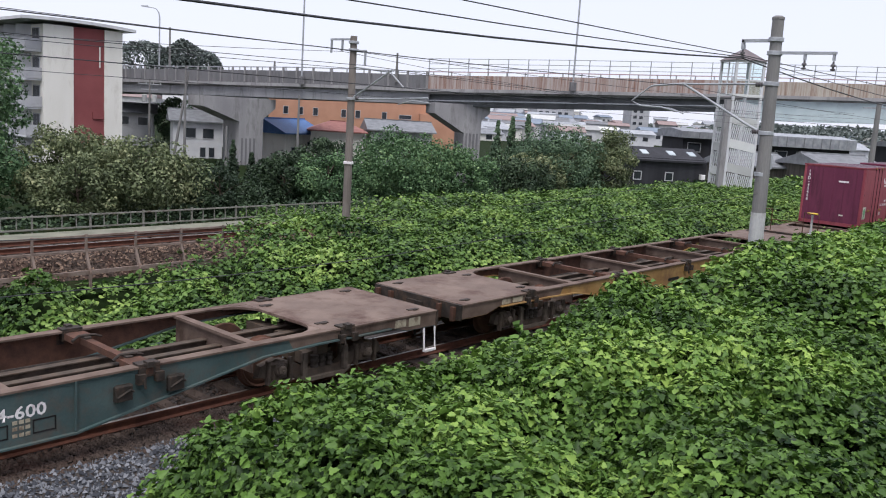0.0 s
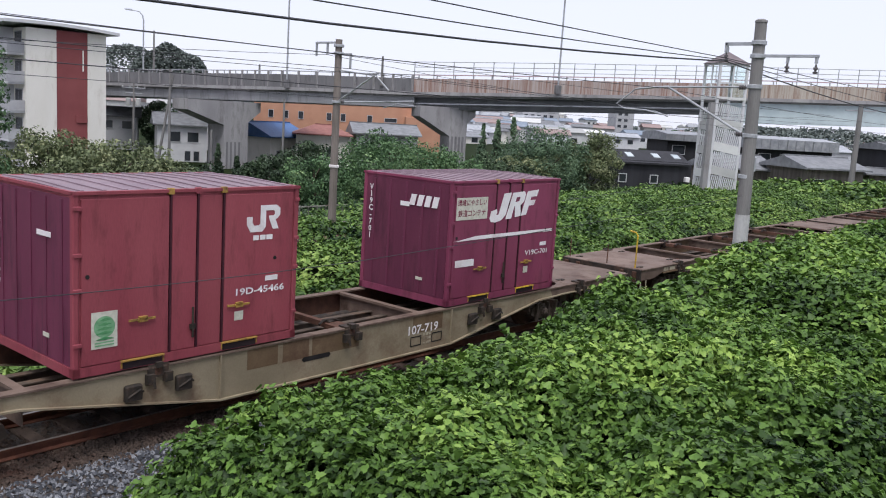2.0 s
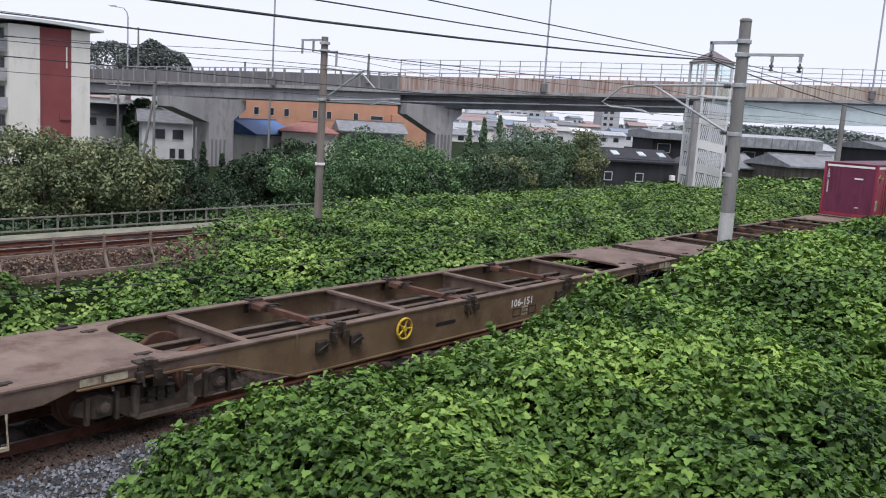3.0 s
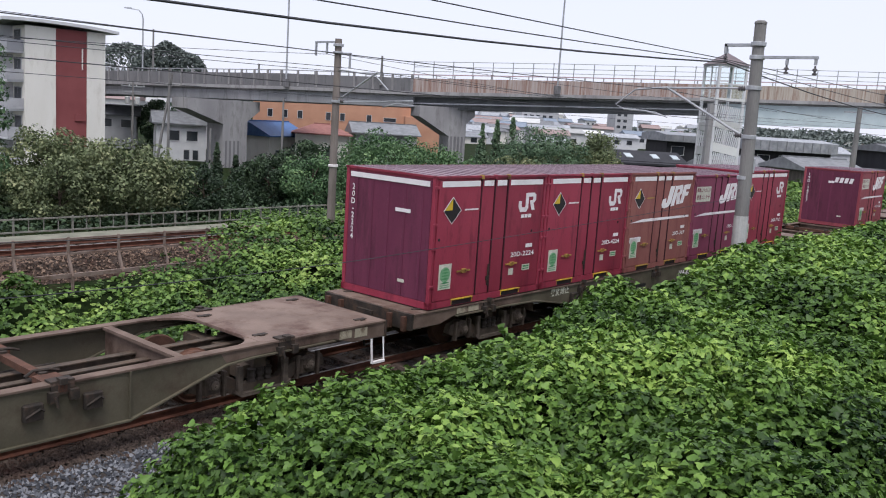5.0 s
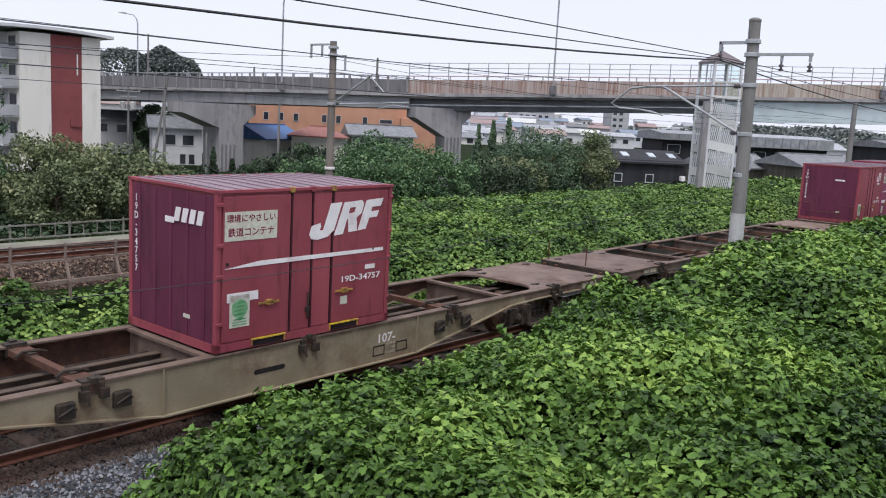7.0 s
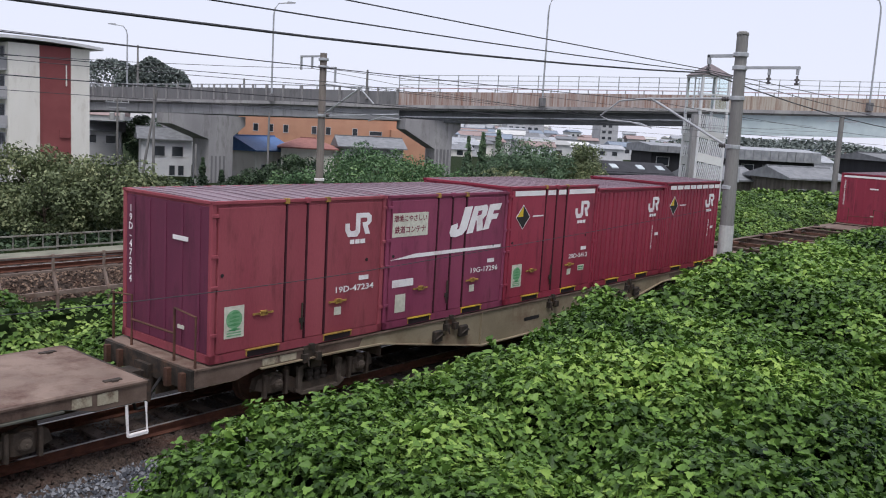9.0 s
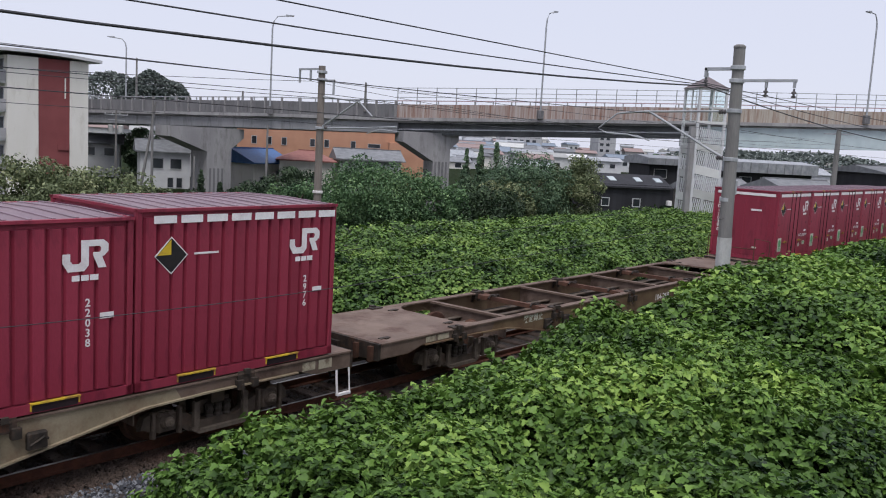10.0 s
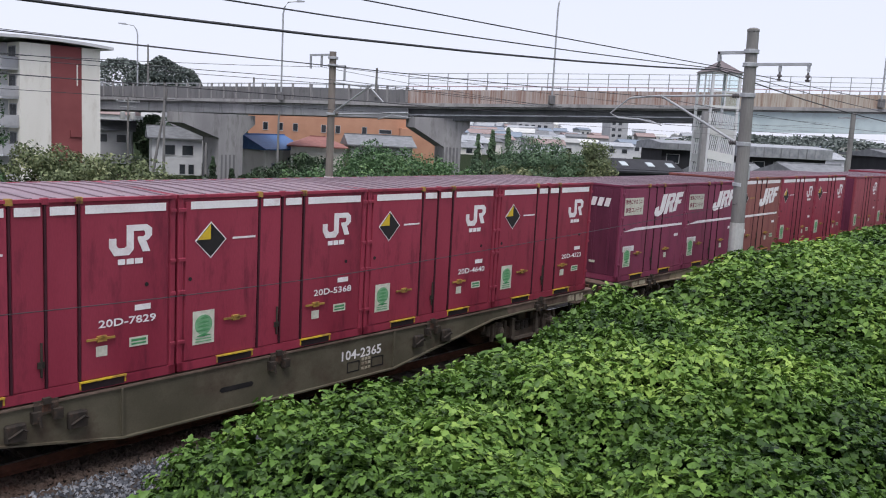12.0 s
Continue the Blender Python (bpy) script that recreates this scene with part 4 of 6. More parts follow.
def line_fence():
    """Steel walkway fence beyond the second line, and the low ballast guard in front of it."""
    f = thing("walkway_fence", "long dull steel post-and-rail fence beside the walkway", "fence")
    for z in (-0.07, 0.36):
        part("fence_rail", Geo().box(2, 34, 16.95, 17.0, z, z + 0.05), "fence", f)
    post = shared("fence_post", lambda g: g.box(-0.028, 0.028, -0.03, 0.03, -0.75, 0.45))
    thin = shared("picket", lambda g: g.box(-0.016, 0.016, -0.015, 0.015, -0.05, 0.38))
    for i in range(62):
        o = part("fence_post" if i % 4 == 0 else "picket", post if i % 4 == 0 else thin, "fence", f)
        o.location = (2.4 + i * 0.5, 17.02, 0)
    w = Geo().box(-10, 40, 15.8, 16.75, -0.5, -0.12)
    single("walkway", w, "walkway", "mossy concrete walkway beside the second line", "walkway", kind="structure")
    b = thing("ballast_guard", "low rusty guard of rails and leaning posts along the gravel", "guard rail")
    for z in (0.40, 0.80):
        part("guard_rail", Geo().box(2, 17.5, 10.2, 10.25, z, z + 0.055), "guard", b)
    part("guard_board", Geo().box(2, 17.5, 9.98, 10.04, -0.17, -0.06), "guard", b)
    gp = shared("guard_post", lambda g: g.prism([(-0.1, -0.62), (-0.04, -0.62), (-0.02, -0.16), (0.2, 0.4), (0.2, 0.88), (0.145, 0.88), (0.145, 0.42), (-0.1, -0.12)], "x", -0.03, 0.03))
    for i in range(10):
        o = part("guard_post", gp, "guard", b)
        o.location = (3.8 + i * 1.42, 10.05, 0)
    # the wall's near-black colour stands for the shade below the gravel
    single("retaining_wall", Geo().slab(-6, 17.5, 9.75, 10.04, -2.2, -0.62, 0.03), "soil", "mossy retaining wall below the gravel, coloured near-black for shade", "wall", kind="structure")


line_fence()


def viaduct():
    """The road bridge that crosses behind: piers, girders, parapets, rails and lamps."""
    axis = [(-120, 172, 5.0), (-80, 143, 6.2), (-43.5, 113, 7.35), (-18, 95, 7.85), (-4.2, 92, 8.12), (10.6, 90, 8.75), (27.5, 90, 9.48), (44, 90, 10.05), (75, 92, 11.2), (130, 98, 13)]

    def strip(g, pts, prof):
        rows = []
        for i, (u, v, z) in enumerate(pts):
            a, b = pts[max(i - 1, 0)], pts[min(i + 1, len(pts) - 1)]
            d = Vector((b[0] - a[0], b[1] - a[1])).normalized()
            rows.append([(*vp(u - d.y * o, v + d.x * o), z + h) for o, h in prof])
        n = len(prof)
        g.add([p for r in rows for p in r], [(i * n + j, i * n + (j + 1) % n, (i + 1) * n + (j + 1) % n, (i + 1) * n + j) for i in range(len(rows) - 1) for j in range(n)] + [tuple(range(n - 1, -1, -1)), tuple((len(rows) - 1) * n + j for j in range(n))])
        return g

    br = thing("road_viaduct", "long grey concrete and steel road viaduct on piers", "bridge")
    west, mid, east = axis[:5], axis[4:7], axis[6:]
    part("deck", strip(Geo(), axis, [(0.3, -1.45), (9.5, -1.45), (9.5, -1.9), (0.3, -1.9)]), "concrete", br)
    for pts, mat_p, mat_g, low in ((west, "parapet", "oldgirder", -2.95), (mid, "rustparapet", "darkgirder", -3.15), (east, "creamparapet", "girder", -3.95)):
        part("parapet", strip(Geo(), pts, [(0.0, 0.0), (0.3, 0.0), (0.3, -1.5), (0.0, -1.5)]), mat_p, br, "streaked parapet wall")
        part("ledge", strip(Geo(), pts, [(-0.12, -1.36), (0.3, -1.36), (0.3, -1.75), (-0.12, -1.7)]), "concrete", br)
        for o in {"darkgirder": (1.1, 4.6, 8.2), "girder": (0.35, 4.6, 8.6), "oldgirder": (0.3, 4.6, 8.4)}[mat_g]:
            part("girder", strip(Geo(), pts, [(o, -1.8), (o + 0.5, -1.8), (o + 0.5, low), (o, low)]), mat_g, br)
        part("rear_parapet", strip(Geo(), pts, [(9.3, 0.0), (9.6, 0.0), (9.6, -1.5), (9.3, -1.5)]), mat_p, br)
        part("hand_rail", strip(Geo(), pts, [(0.1, 0.42), (0.2, 0.42), (0.2, 0.32), (0.1, 0.32)]), "pinkrail" if pts is not west else "galv", br)
    part("drain_pipe", strip(Geo(), axis[2:7], [(0.38, -2.5), (0.5, -2.5), (0.5, -2.62), (0.38, -2.62)]), "galv", br)
    walk_pts = axis[4:]
    for h in (1.72, 1.2, 0.75):
        part("screen_rail", strip(Geo(), walk_pts, [(0.1, h), (0.16, h), (0.16, h - 0.06), (0.1, h - 0.06)]), "galv", br)

    def along(pts, gap):
        out, left = [], 0.0
        for a, b in zip(pts, pts[1:]):
            a, b = Vector(a), Vector(b)
            length = (b - a).length
            s = left
            while s < length:
                out.append(a.lerp(b, s / length))
                s += gap
            left = s - length
        return out

    tall = shared("screen_post", lambda g: g.box(-0.035, 0.035, -0.035, 0.035, 0, 1.75))
    low = shared("rail_post", lambda g: g.box(-0.045, 0.045, -0.05, 0.05, 0, 0.42))
    for q in along(walk_pts, 2.05)[:58]:
        o = part("screen_post", tall, "galv", br)
        o.location = (*vp(q.x, q.y + 0.15), q.z)
    for q in along(axis[1:], 1.9)[:120]:
        o = part("rail_post", low, "galv", br)
        o.location = (*vp(q.x, q.y + 0.15), q.z - 0.02)
    # guard posts on the old concrete part
    gp = shared("parapet_post", lambda g: g.box(-0.09, 0.09, -0.14, 0.05, -1.3, 0.4))
    for q in along(axis[1:5], 2.1)[:60]:
        o = part("parapet_post", gp, "concrete", br)
        o.location = (*vp(q.x, q.y), q.z)
    # piers with one-sided flared heads
    heads = ([(-4.5, 4.6), (-4.5, 3.5), (-0.7, 2.0), (-0.7, -6), (1.95, -6), (1.95, 2.4), (3.3, 3.6), (3.3, 4.6)], [(-3.2, 5.4), (-3.2, 4.3), (0.2, 2.4), (0.2, -6), (2.1, -6), (2.1, 3.8), (3.0, 4.6), (3.0, 5.4)])
    for u, v, dz, k in ((-25.0, 97.0, 0.0, 0), (-0.8, 93.2, 0.0, 1), (-60, 130, -1.2, 0), (58, 94, 1.4, 1)):
        o = part("pier", Geo().prism([(a * (1.12 if k == 0 else 1), z + dz) for a, z in heads[k]], "y", -1.2, 2.4 if k == 0 else 1.6), "concrete", br, "flared concrete pier")
        o.matrix_basis = pose(*vp(u, v), 0, 0, 0, VIEW_RZ + (34 if k == 0 else 12))
        c0 = -0.5 if k == 0 else 0.4
        for i in range(4):
            part("pier_rib", Geo().box(c0 + 0.5 * i * (1 if k == 0 else 0.8), c0 + 0.5 * i * (1 if k == 0 else 0.8) + 0.2, -1.24, -1.2, -6, 0.2 + dz if k == 0 else 2.4 + dz), "parapet", o)
    return br


bridge = viaduct()


def street_lamp(u, v, z, hgt, side):
    x, y = vp(u, v)
    p = thing("street_lamp", "tall slender grey street lamp with a curved arm", "street lamp", "lamps on the viaduct", at=pose(x, y, z - 0.9, 0, 0, VIEW_RZ))
    pts = [(0, 0, 0), (0, 0, hgt * 0.86), (side * 0.12, 0, hgt * 0.93), (side * 0.5, 0, hgt * 0.985), (side * 1.5, 0, hgt)]
    part("column", Geo().tube(pts, 0.1, 8, 0.05), "galv", p)
    part("base_plate", Geo().slab(-0.3, 0.3, -0.25, 0.25, -0.5, 0.35, 0.03), "parapet", p)
    part("lantern", Geo().prism([(side * 1.3, hgt - 0.1), (side * 2.2, hgt - 0.02), (side * 2.25, hgt + 0.08), (side * 1.4, hgt + 0.12)], "y", -0.16, 0.16), "galv", p)


street_lamp(-38.7, 110, 7.5, 8.3, -1)
street_lamp(-17.9, 94.6, 7.8, 9.9, 1)
street_lamp(10.5, 89.9, 8.8, 10.2, 0.5)
street_lamp(43.9, 89.9, 10.2, 10.6, -0.6)


def louvre_tower():
    """Stair tower beside the viaduct: glazed lantern over panels of leaning white slats, a dark shaft behind."""
    x, y = vp(18.5, 61)
    t = thing("stair_tower", "narrow white-slatted stair tower with a glass lantern and pointed roof", "tower", at=pose(x, y, 0, 0, 0, VIEW_RZ + 3))
    w, z0 = 1.0, -3.0
    for sx, sy in ((-1, -1), (1, -1), (-1, 1), (1, 1)):
        part("corner_post", Geo().box(sx * w - 0.08, sx * w + 0.08, sy * w - 0.08, sy * w + 0.08, z0, 9.25), "whitewall", t)
    r = w + 0.16
    part("roof", Geo().add([(-r, -r, 9.25), (r, -r, 9.25), (r, r, 9.25), (-r, r, 9.25), (0, 0, 10.1)], [(0, 1, 4), (1, 2, 4), (2, 3, 4), (3, 0, 4), (3, 2, 1, 0)]), "browntile", t, "low pinkish-brown pyramid roof")
    part("finial", Geo().tube([(0, 0, 10.0), (0, 0, 10.35)], 0.05, 6), "galv", t)
    part("shaft", Geo().box(-w - 0.42, -w - 0.07, -w, -w + 0.35, z0, 6.6), "concrete", t, "plain grey column beside the stair")
    for a, b in ((7.0, 9.1),):
        for g in (Geo().box(-w + 0.1, -0.05, -w - 0.02, -w + 0.02, a, b), Geo().box(0.05, w - 0.1, -w - 0.02, -w + 0.02, a, b), Geo().box(-w - 0.02, -w + 0.02, -w + 0.1, w - 0.1, a, b), Geo().box(w - 0.02, w + 0.02, -w + 0.1, w - 0.1, a, b)):
            part("pane", g, "clear", t).visible_shadow = False
    for g in (Geo().box(-0.05, 0.05, -w - 0.04, -w + 0.04, 7.0, 9.1), Geo().box(-w - 0.04, -w + 0.04, -0.05, 0.05, 7.0, 9.1), Geo().box(-w, w, -w - 0.04, -w + 0.04, 7.9, 8.0)):
        part("mullion", g, "whitewall", t)
    for z in (6.85, 9.1):
        part("ring_beam", Geo().box(-w - 0.09, w + 0.09, -w - 0.1, -w - 0.04, z, z + 0.16).box(-w - 0.1, -w - 0.04, -w - 0.09, w + 0.09, z, z + 0.16), "palewall", t)
    slat = shared("slat", lambda g: g.prism([(-0.028, 0), (0.028, 0), (0.19, 1.0), (0.13, 1.0)], "y", -w - 0.05, -w + 0.03))
    for k in range(5):
        z = 5.6 - 1.62 * k
        part("stringer", Geo().prism([(-w, z - 0.54), (w, z - 0.86), (w, z - 0.28), (-w, z + 0.04)], "y", -w - 0.07, -w - 0.01), "palewall", t, "sloping white stair stringer")
        for i in range(13):
            o = part("slat", slat, "whitewall", t)
            o.location = (-w + 0.08 + i * 0.142, 0, z + 0.0 - 0.023 * i)
            if i % 2 == 0:
                q = part("slat", slat, "whitewall", t)
                q.matrix_basis = pose(0, 0, z - 0.3, 0, 0, -90) @ pose(-w + 0.08 + i * 0.142, 0, 0.0)
        part("stringer", Geo().box(-w - 0.05, -w + 0.01, -w, w, z - 0.86, z - 0.3), "palewall", t)


louvre_tower()


def utility_pole(u, v, z0, h, label, lean=0.0, box=False):
    """A slender roadside pole, some with cross arms and transformers."""
    p = thing("utility_pole", label, "pole", at=pose(*vp(u, v), z0, 0, lean, VIEW_RZ))
    part("shaft", Geo().tube([(0, 0, 0), (0, 0, h)], 0.16, 9, 0.1), "pole", p)
    if box:
        part("cross_arm", Geo().box(-1.3, 1.3, -0.06, 0.06, h - 0.6, h - 0.5), "galv", p)
        part("cross_arm", Geo().box(-0.9, 0.9, -0.06, 0.06, h - 1.2, h - 1.1), "galv", p)
        for sx in (-0.55, 0.55):
            part("transformer", Geo().lathe((sx, -0.2, h - 2.6), "z", [(0, 0.2), (0.04, 0.3), (0.8, 0.3), (0.9, 0.22)], 12), "palewall", p, "pale round transformer")
        for sx in (-1.2, -0.4, 0.4, 1.2):
            part("insulator", Geo().lathe((sx, 0, h - 0.5), "z", [(0, 0.05), (0.08, 0.07), (0.14, 0.03)], 8), "whitewall", p)


utility_pole(-36.6, 101, -3, 9.0, "grey utility pole with two pale transformers", box=True)
utility_pole(-28.6, 89, -3, 10.4, "slim grey utility pole before the viaduct")
utility_pole(-29.9, 89, -3, 10.0, "leaning grey brace pole before the viaduct", 9)
utility_pole(-17.4, 91, -3, 8.2, "thin brown pole before the orange hall")
utility_pole(-24.6, 90, -3, 4.6, "short thin post at the pier's foot")
utility_pole(-37.4, 110, 6.4, 6.2, "twin slim signal mast on the viaduct")
utility_pole(-7.6, 92.6, 7.2, 3.0, "short mast on the viaduct parapet")
utility_pole(-21.6, 98, 6.6, 2.2, "short mast on the viaduct parapet")
# ---- buildings ----
def window(host, x, z, w, h, y, glass="glass", name="window"):
    """A framed pane set in a wall that faces local -Y at y."""
    f = part(name, Geo().box(x - w / 2 - 0.07, x + w / 2 + 0.07, y - 0.07, y + 0.05, z - 0.07, z)
             .box(x - w / 2 - 0.07, x + w / 2 + 0.07, y - 0.07, y + 0.05, z + h, z + h + 0.07)
             .box(x - w / 2 - 0.07, x - w / 2, y - 0.07, y + 0.05, z, z + h).box(x + w / 2, x + w / 2 + 0.07, y - 0.07, y + 0.05, z, z + h), "frame", host)
    part("pane", Geo().box(x - w / 2, x + w / 2, y - 0.03, y + 0.02, z, z + h), glass, f)
    return f


def house(u, v, w, d, z0, h, roof_h, wall, roof, label, turn=0.0, wins=(), hip=False, eave=0.5):
    x, y = vp(u, v)
    t = thing("house", label, "house", at=pose(x, y, z0, 0, 0, VIEW_RZ + turn))
    part("wall", Geo().box(-w / 2, w / 2, -d / 2, d / 2, -14, h), wall, t)
    a, b, i = w / 2 + eave, d / 2 + eave, (min(d / 2, w / 2 - 0.5) if hip else 0)
    g = Geo().add([(-a, -b, h - 0.1), (a, -b, h - 0.1), (a, b, h - 0.1), (-a, b, h - 0.1), (-a + i, 0, h + roof_h), (a - i, 0, h + roof_h),
                   (-a, -b, h + 0.05), (a, -b, h + 0.05), (a, b, h + 0.05), (-a, b, h + 0.05)],
                  [(3, 2, 1, 0), (0, 1, 7, 6), (1, 2, 8, 7), (2, 3, 9, 8), (3, 0, 6, 9), (6, 7, 5, 4), (7, 8, 5), (8, 9, 4, 5), (9, 6, 4)])
    part("roof", g, roof, t)
    part("ridge", Geo().box(-a + i, a - i, -0.12, 0.12, h + roof_h - 0.06, h + roof_h + 0.1), roof, t)
    for wx, wz, ww, wh in wins:
        window(t, wx, wz, ww, wh, -d / 2)
    return t


def apartment():
    """Cream apartment block: end wall with a red panel, balconies along its side."""
    x, y = vp(-40.2, 83)
    b = thing("apartment_block", "cream four-storey apartment block with a dark red end panel", "building", at=pose(x, y, 0, 0, 0, VIEW_RZ + 35))
    top, wd, dp = 10.3, 7.5, 34.0
    part("end_wall", Geo().box(0.0, wd, 0.12, dp, -6, top), "cream", b, "cream rendered end wall")
    part("red_panel", Geo().box(2.75, 5.75, 0.03, 0.2, -6, top), "redpanel", b, "oxide red recessed panel")
    part("pilaster", Geo().box(-0.05, 2.75, -0.1, 0.2, -6, top), "cream", b)
    part("pilaster", Geo().box(5.75, wd + 0.05, -0.1, 0.2, -6, top), "cream", b)
    part("down_pipe", Geo().tube([(5.3, -0.05, 6.6), (5.3, -0.05, 8.6)], 0.07, 6), "cream", b)
    part("vent_cover", Geo().box(4.6, 5.7, -0.1, 0.1, 1.6, 2.3), "redpanel", b)
    f = lambda q: top + 0.62 - 0.007 * (q - 1.5) ** 2
    prof = [(q, f(q)) for q in (-2.2, -0.5, 1.5, 3.5, 5.5, 7.2, 8.6)]
    part("roof", Geo().prism(prof + [(q, z - 0.28) for q, z in reversed(prof)], "y", -0.9, dp + 0.5), "whitewall", b, "thin curved oversailing roof slab")
    for i in range(6):
        z = 8.0 - i * 2.7
        bal = part("balcony", Geo().box(-1.5, 0.0, 0.5, dp, z - 0.3, z - 0.12), "whitewall", b)
        part("balcony_front", Geo().box(-1.5, -1.38, 0.5, dp, z - 0.12, z + 0.9), "greywall", bal)
        part("balcony_end", Geo().box(-1.5, 0.0, 0.42, 0.52, z - 0.12, z + 0.9), "greywall", bal)
        part("balcony_rail", Geo().box(-1.55, -1.45, 0.42, dp, z + 1.0, z + 1.08), "galv", bal)
        for k in range(9):
            part("partition", Geo().box(-1.42, 0.0, 3.4 + k * 3.4, 3.5 + k * 3.4, z - 0.12, z + 2.3), "whitewall", bal)
            wf = part("window", Geo().box(-0.06, 0.02, 1.0 + k * 3.4, 2.9 + k * 3.4, z - 0.05, z + 2.0), "frame", b)
            for q in (1.1, 2.0):
                part("pane", Geo().box(-0.08, -0.05, q + k * 3.4, q + 0.8 + k * 3.4, z + 0.05, z + 1.9), "glass", wf)


apartment()


def orange_hall():
    x, y = vp(-16.4, 126)
    b = thing("orange_hall", "long low orange-walled hall with small square windows", "building", at=pose(x, y, 0, 0, 0, VIEW_RZ - 3))
    part("wall", Geo().box(-11.8, 13.3, 0, 14, -6, 5.3), "orange", b)
    part("parapet_cap", Geo().box(-11.9, 13.4, -0.1, 14.1, 5.3, 5.46), "redtile", b)
    part("annex", Geo().box(9.6, 14.6, -3.5, 0.2, -6, 3.9), "orange", b)
    for wx in (-9.4, -7.3, -5.2, -1.2, 0.8, 4.6):
        window(b, wx, 2.75, 0.62, 1.0, 0)
    window(b, 7.6, 3.0, 1.7, 0.5, 0)


orange_hall()
house(-32.4, 105, 5.6, 6, -3, 4.5, 1.3, "whitewall", "greytile", "white two-storey house with a grey tiled roof", 12, ((-0.9, 2.6, 1.3, 1.1), (1.2, 2.6, 1.2, 1.1), (0.6, 0.4, 0.6, 1.1), (1.6, 0.4, 0.6, 1.1)))
house(-23.3, 112, 6.4, 6, -3, 3.6, 1.7, "cream", "bluetile", "cream house under a bright blue tiled roof", 52, ((-1.2, 0.6, 1.4, 1.2), (1.6, 1.6, 0.8, 0.9)), eave=0.9)
house(-16.4, 112, 6.6, 6, -3, 4.2, 1.2, "cream", "redtile", "small house with a faded red tiled roof", 0, ((-1.4, 1.7, 1.3, 0.9), (1.2, 1.7, 1.3, 0.9)), True)
house(-9.0, 116, 8.0, 7, -3, 4.6, 1.3, "greywall", "greytile", "grey-roofed house behind dark trees", 4, ((1.0, 2.0, 1.2, 0.9),))
house(-45.5, 120, 5.0, 6, -2.5, 4.2, 1.2, "greywall", "greytile", "grey house behind the viaduct", 8, ((-1.2, 2.6, 1.2, 1.0), (1.2, 2.6, 1.2, 1.0)))
house(-37.0, 132, 9.0, 8, -2.5, 6.2, 1.7, "whitewall", "greytile", "pale house far behind the viaduct", 8, ((-2.5, 4.4, 1.4, 1.0), (0, 4.4, 1.4, 1.0), (2.6, 4.4, 1.4, 1.0)))


def dark_house():
    x, y = vp(16.9, 73)
    t = thing("dark_house", "black-boarded house with three bright skylights", "house", at=pose(x, y, -3, 0, 0, VIEW_RZ + 3))
    part("wall", Geo().box(-3.3, 3.2, 0, 6, -2, 4.9), "darkwall", t)
    part("roof", Geo().add([(-3.5, -0.3, 4.6), (3.4, -0.3, 4.6), (3.4, 2.4, 5.5), (-3.5, 2.4, 5.5), (-3.5, -0.3, 4.75), (3.4, -0.3, 4.75), (3.4, 2.4, 5.7), (-3.5, 2.4, 5.7)],
                           [(0, 3, 2, 1), (4, 5, 6, 7), (0, 1, 5, 4), (1, 2, 6, 5), (2, 3, 7, 6), (3, 0, 4, 7)]), "darkwall", t)
    for sx in (-1.65, 0.75, 2.6):
        part("skylight", Geo().add([(sx - .3, 0.8, 5.08), (sx + .3, 0.8, 5.08), (sx + .3, 1.6, 5.36), (sx - .3, 1.6, 5.36), (sx - .3, 0.8, 5.2), (sx + .3, 0.8, 5.2), (sx + .3, 1.6, 5.48), (sx - .3, 1.6, 5.48)],
                                   [(0, 3, 2, 1), (4, 5, 6, 7), (0, 1, 5, 4), (1, 2, 6, 5), (2, 3, 7, 6), (3, 0, 4, 7)]), "paleglass", t, "pale skylight")
    for wx in (-2.6, 0.2):
        window(t, wx, 3.1, 0.6, 0.6, 0)
    part("sign_box", Geo().slab(2.9, 3.3, -0.4, 0, 3.3, 3.7, 0.03), "white", t)


dark_house()
house(33.2, 80, 6.0, 5.6, -3, 5.0, 0.95, "brownwall", "greytile", "old barn of grey weathered boards", 8, ((-1.7, 3.2, 1.2, 0.8),))
house(39.3, 82, 2.4, 4, -3, 4.7, 0.5, "brownwall", "greytile", "narrow lean-to beside the barn", -6, ((0.1, 3.4, 0.9, 0.7),))
house(27.0, 84, 5.0, 6, -3, 4.4, 1.2, "brownwall", "greytile", "small weathered shed beside the barn", 6)
house(44.0, 84, 7.0, 8, -3, 7.0, 0.6, "darkwall", "greytile", "dark tall shed at the edge of the yard", 0)


def long_hall(u, v, w, z, h, label):
    x, y = vp(u, v)
    t = thing("long_hall", label, "building", at=pose(x, y, 0, 0, 0, VIEW_RZ + 2))
    part("wall", Geo().box(-w / 2, w / 2, 0, 6, -4, z - h), "darkwall", t)
    part("roof", Geo().prism([(-0.6, z - h), (6.6, z - h), (6.6, z - 0.2), (3, z + 0.15), (-0.6, z - 0.2)], "x", -w / 2 - 0.5, w / 2 + 0.5), "paletile", t, "pale ribbed metal roof")
    rib = shared("seam|%g" % z, lambda g: g.box(-0.06, 0.06, -0.66, -0.58, z - h, z - 0.2))
    for i in range(int(w / 1.2)):
        o = part("seam", rib, "paletile", t)
        o.location.x = -w / 2 + 0.6 + i * 1.2
    for i in range(int(w / 3)):
        window(t, -w / 2 + 1.5 + i * 3, z - h - 1.6, 1.6, 1.0, 0)


long_hall(28.7, 108, 4.6, 4.2, 1.0, "pale metal-roofed hall among trees")
long_hall(43.6, 112, 11.0, 4.3, 1.5, "long pale metal-roofed hall")


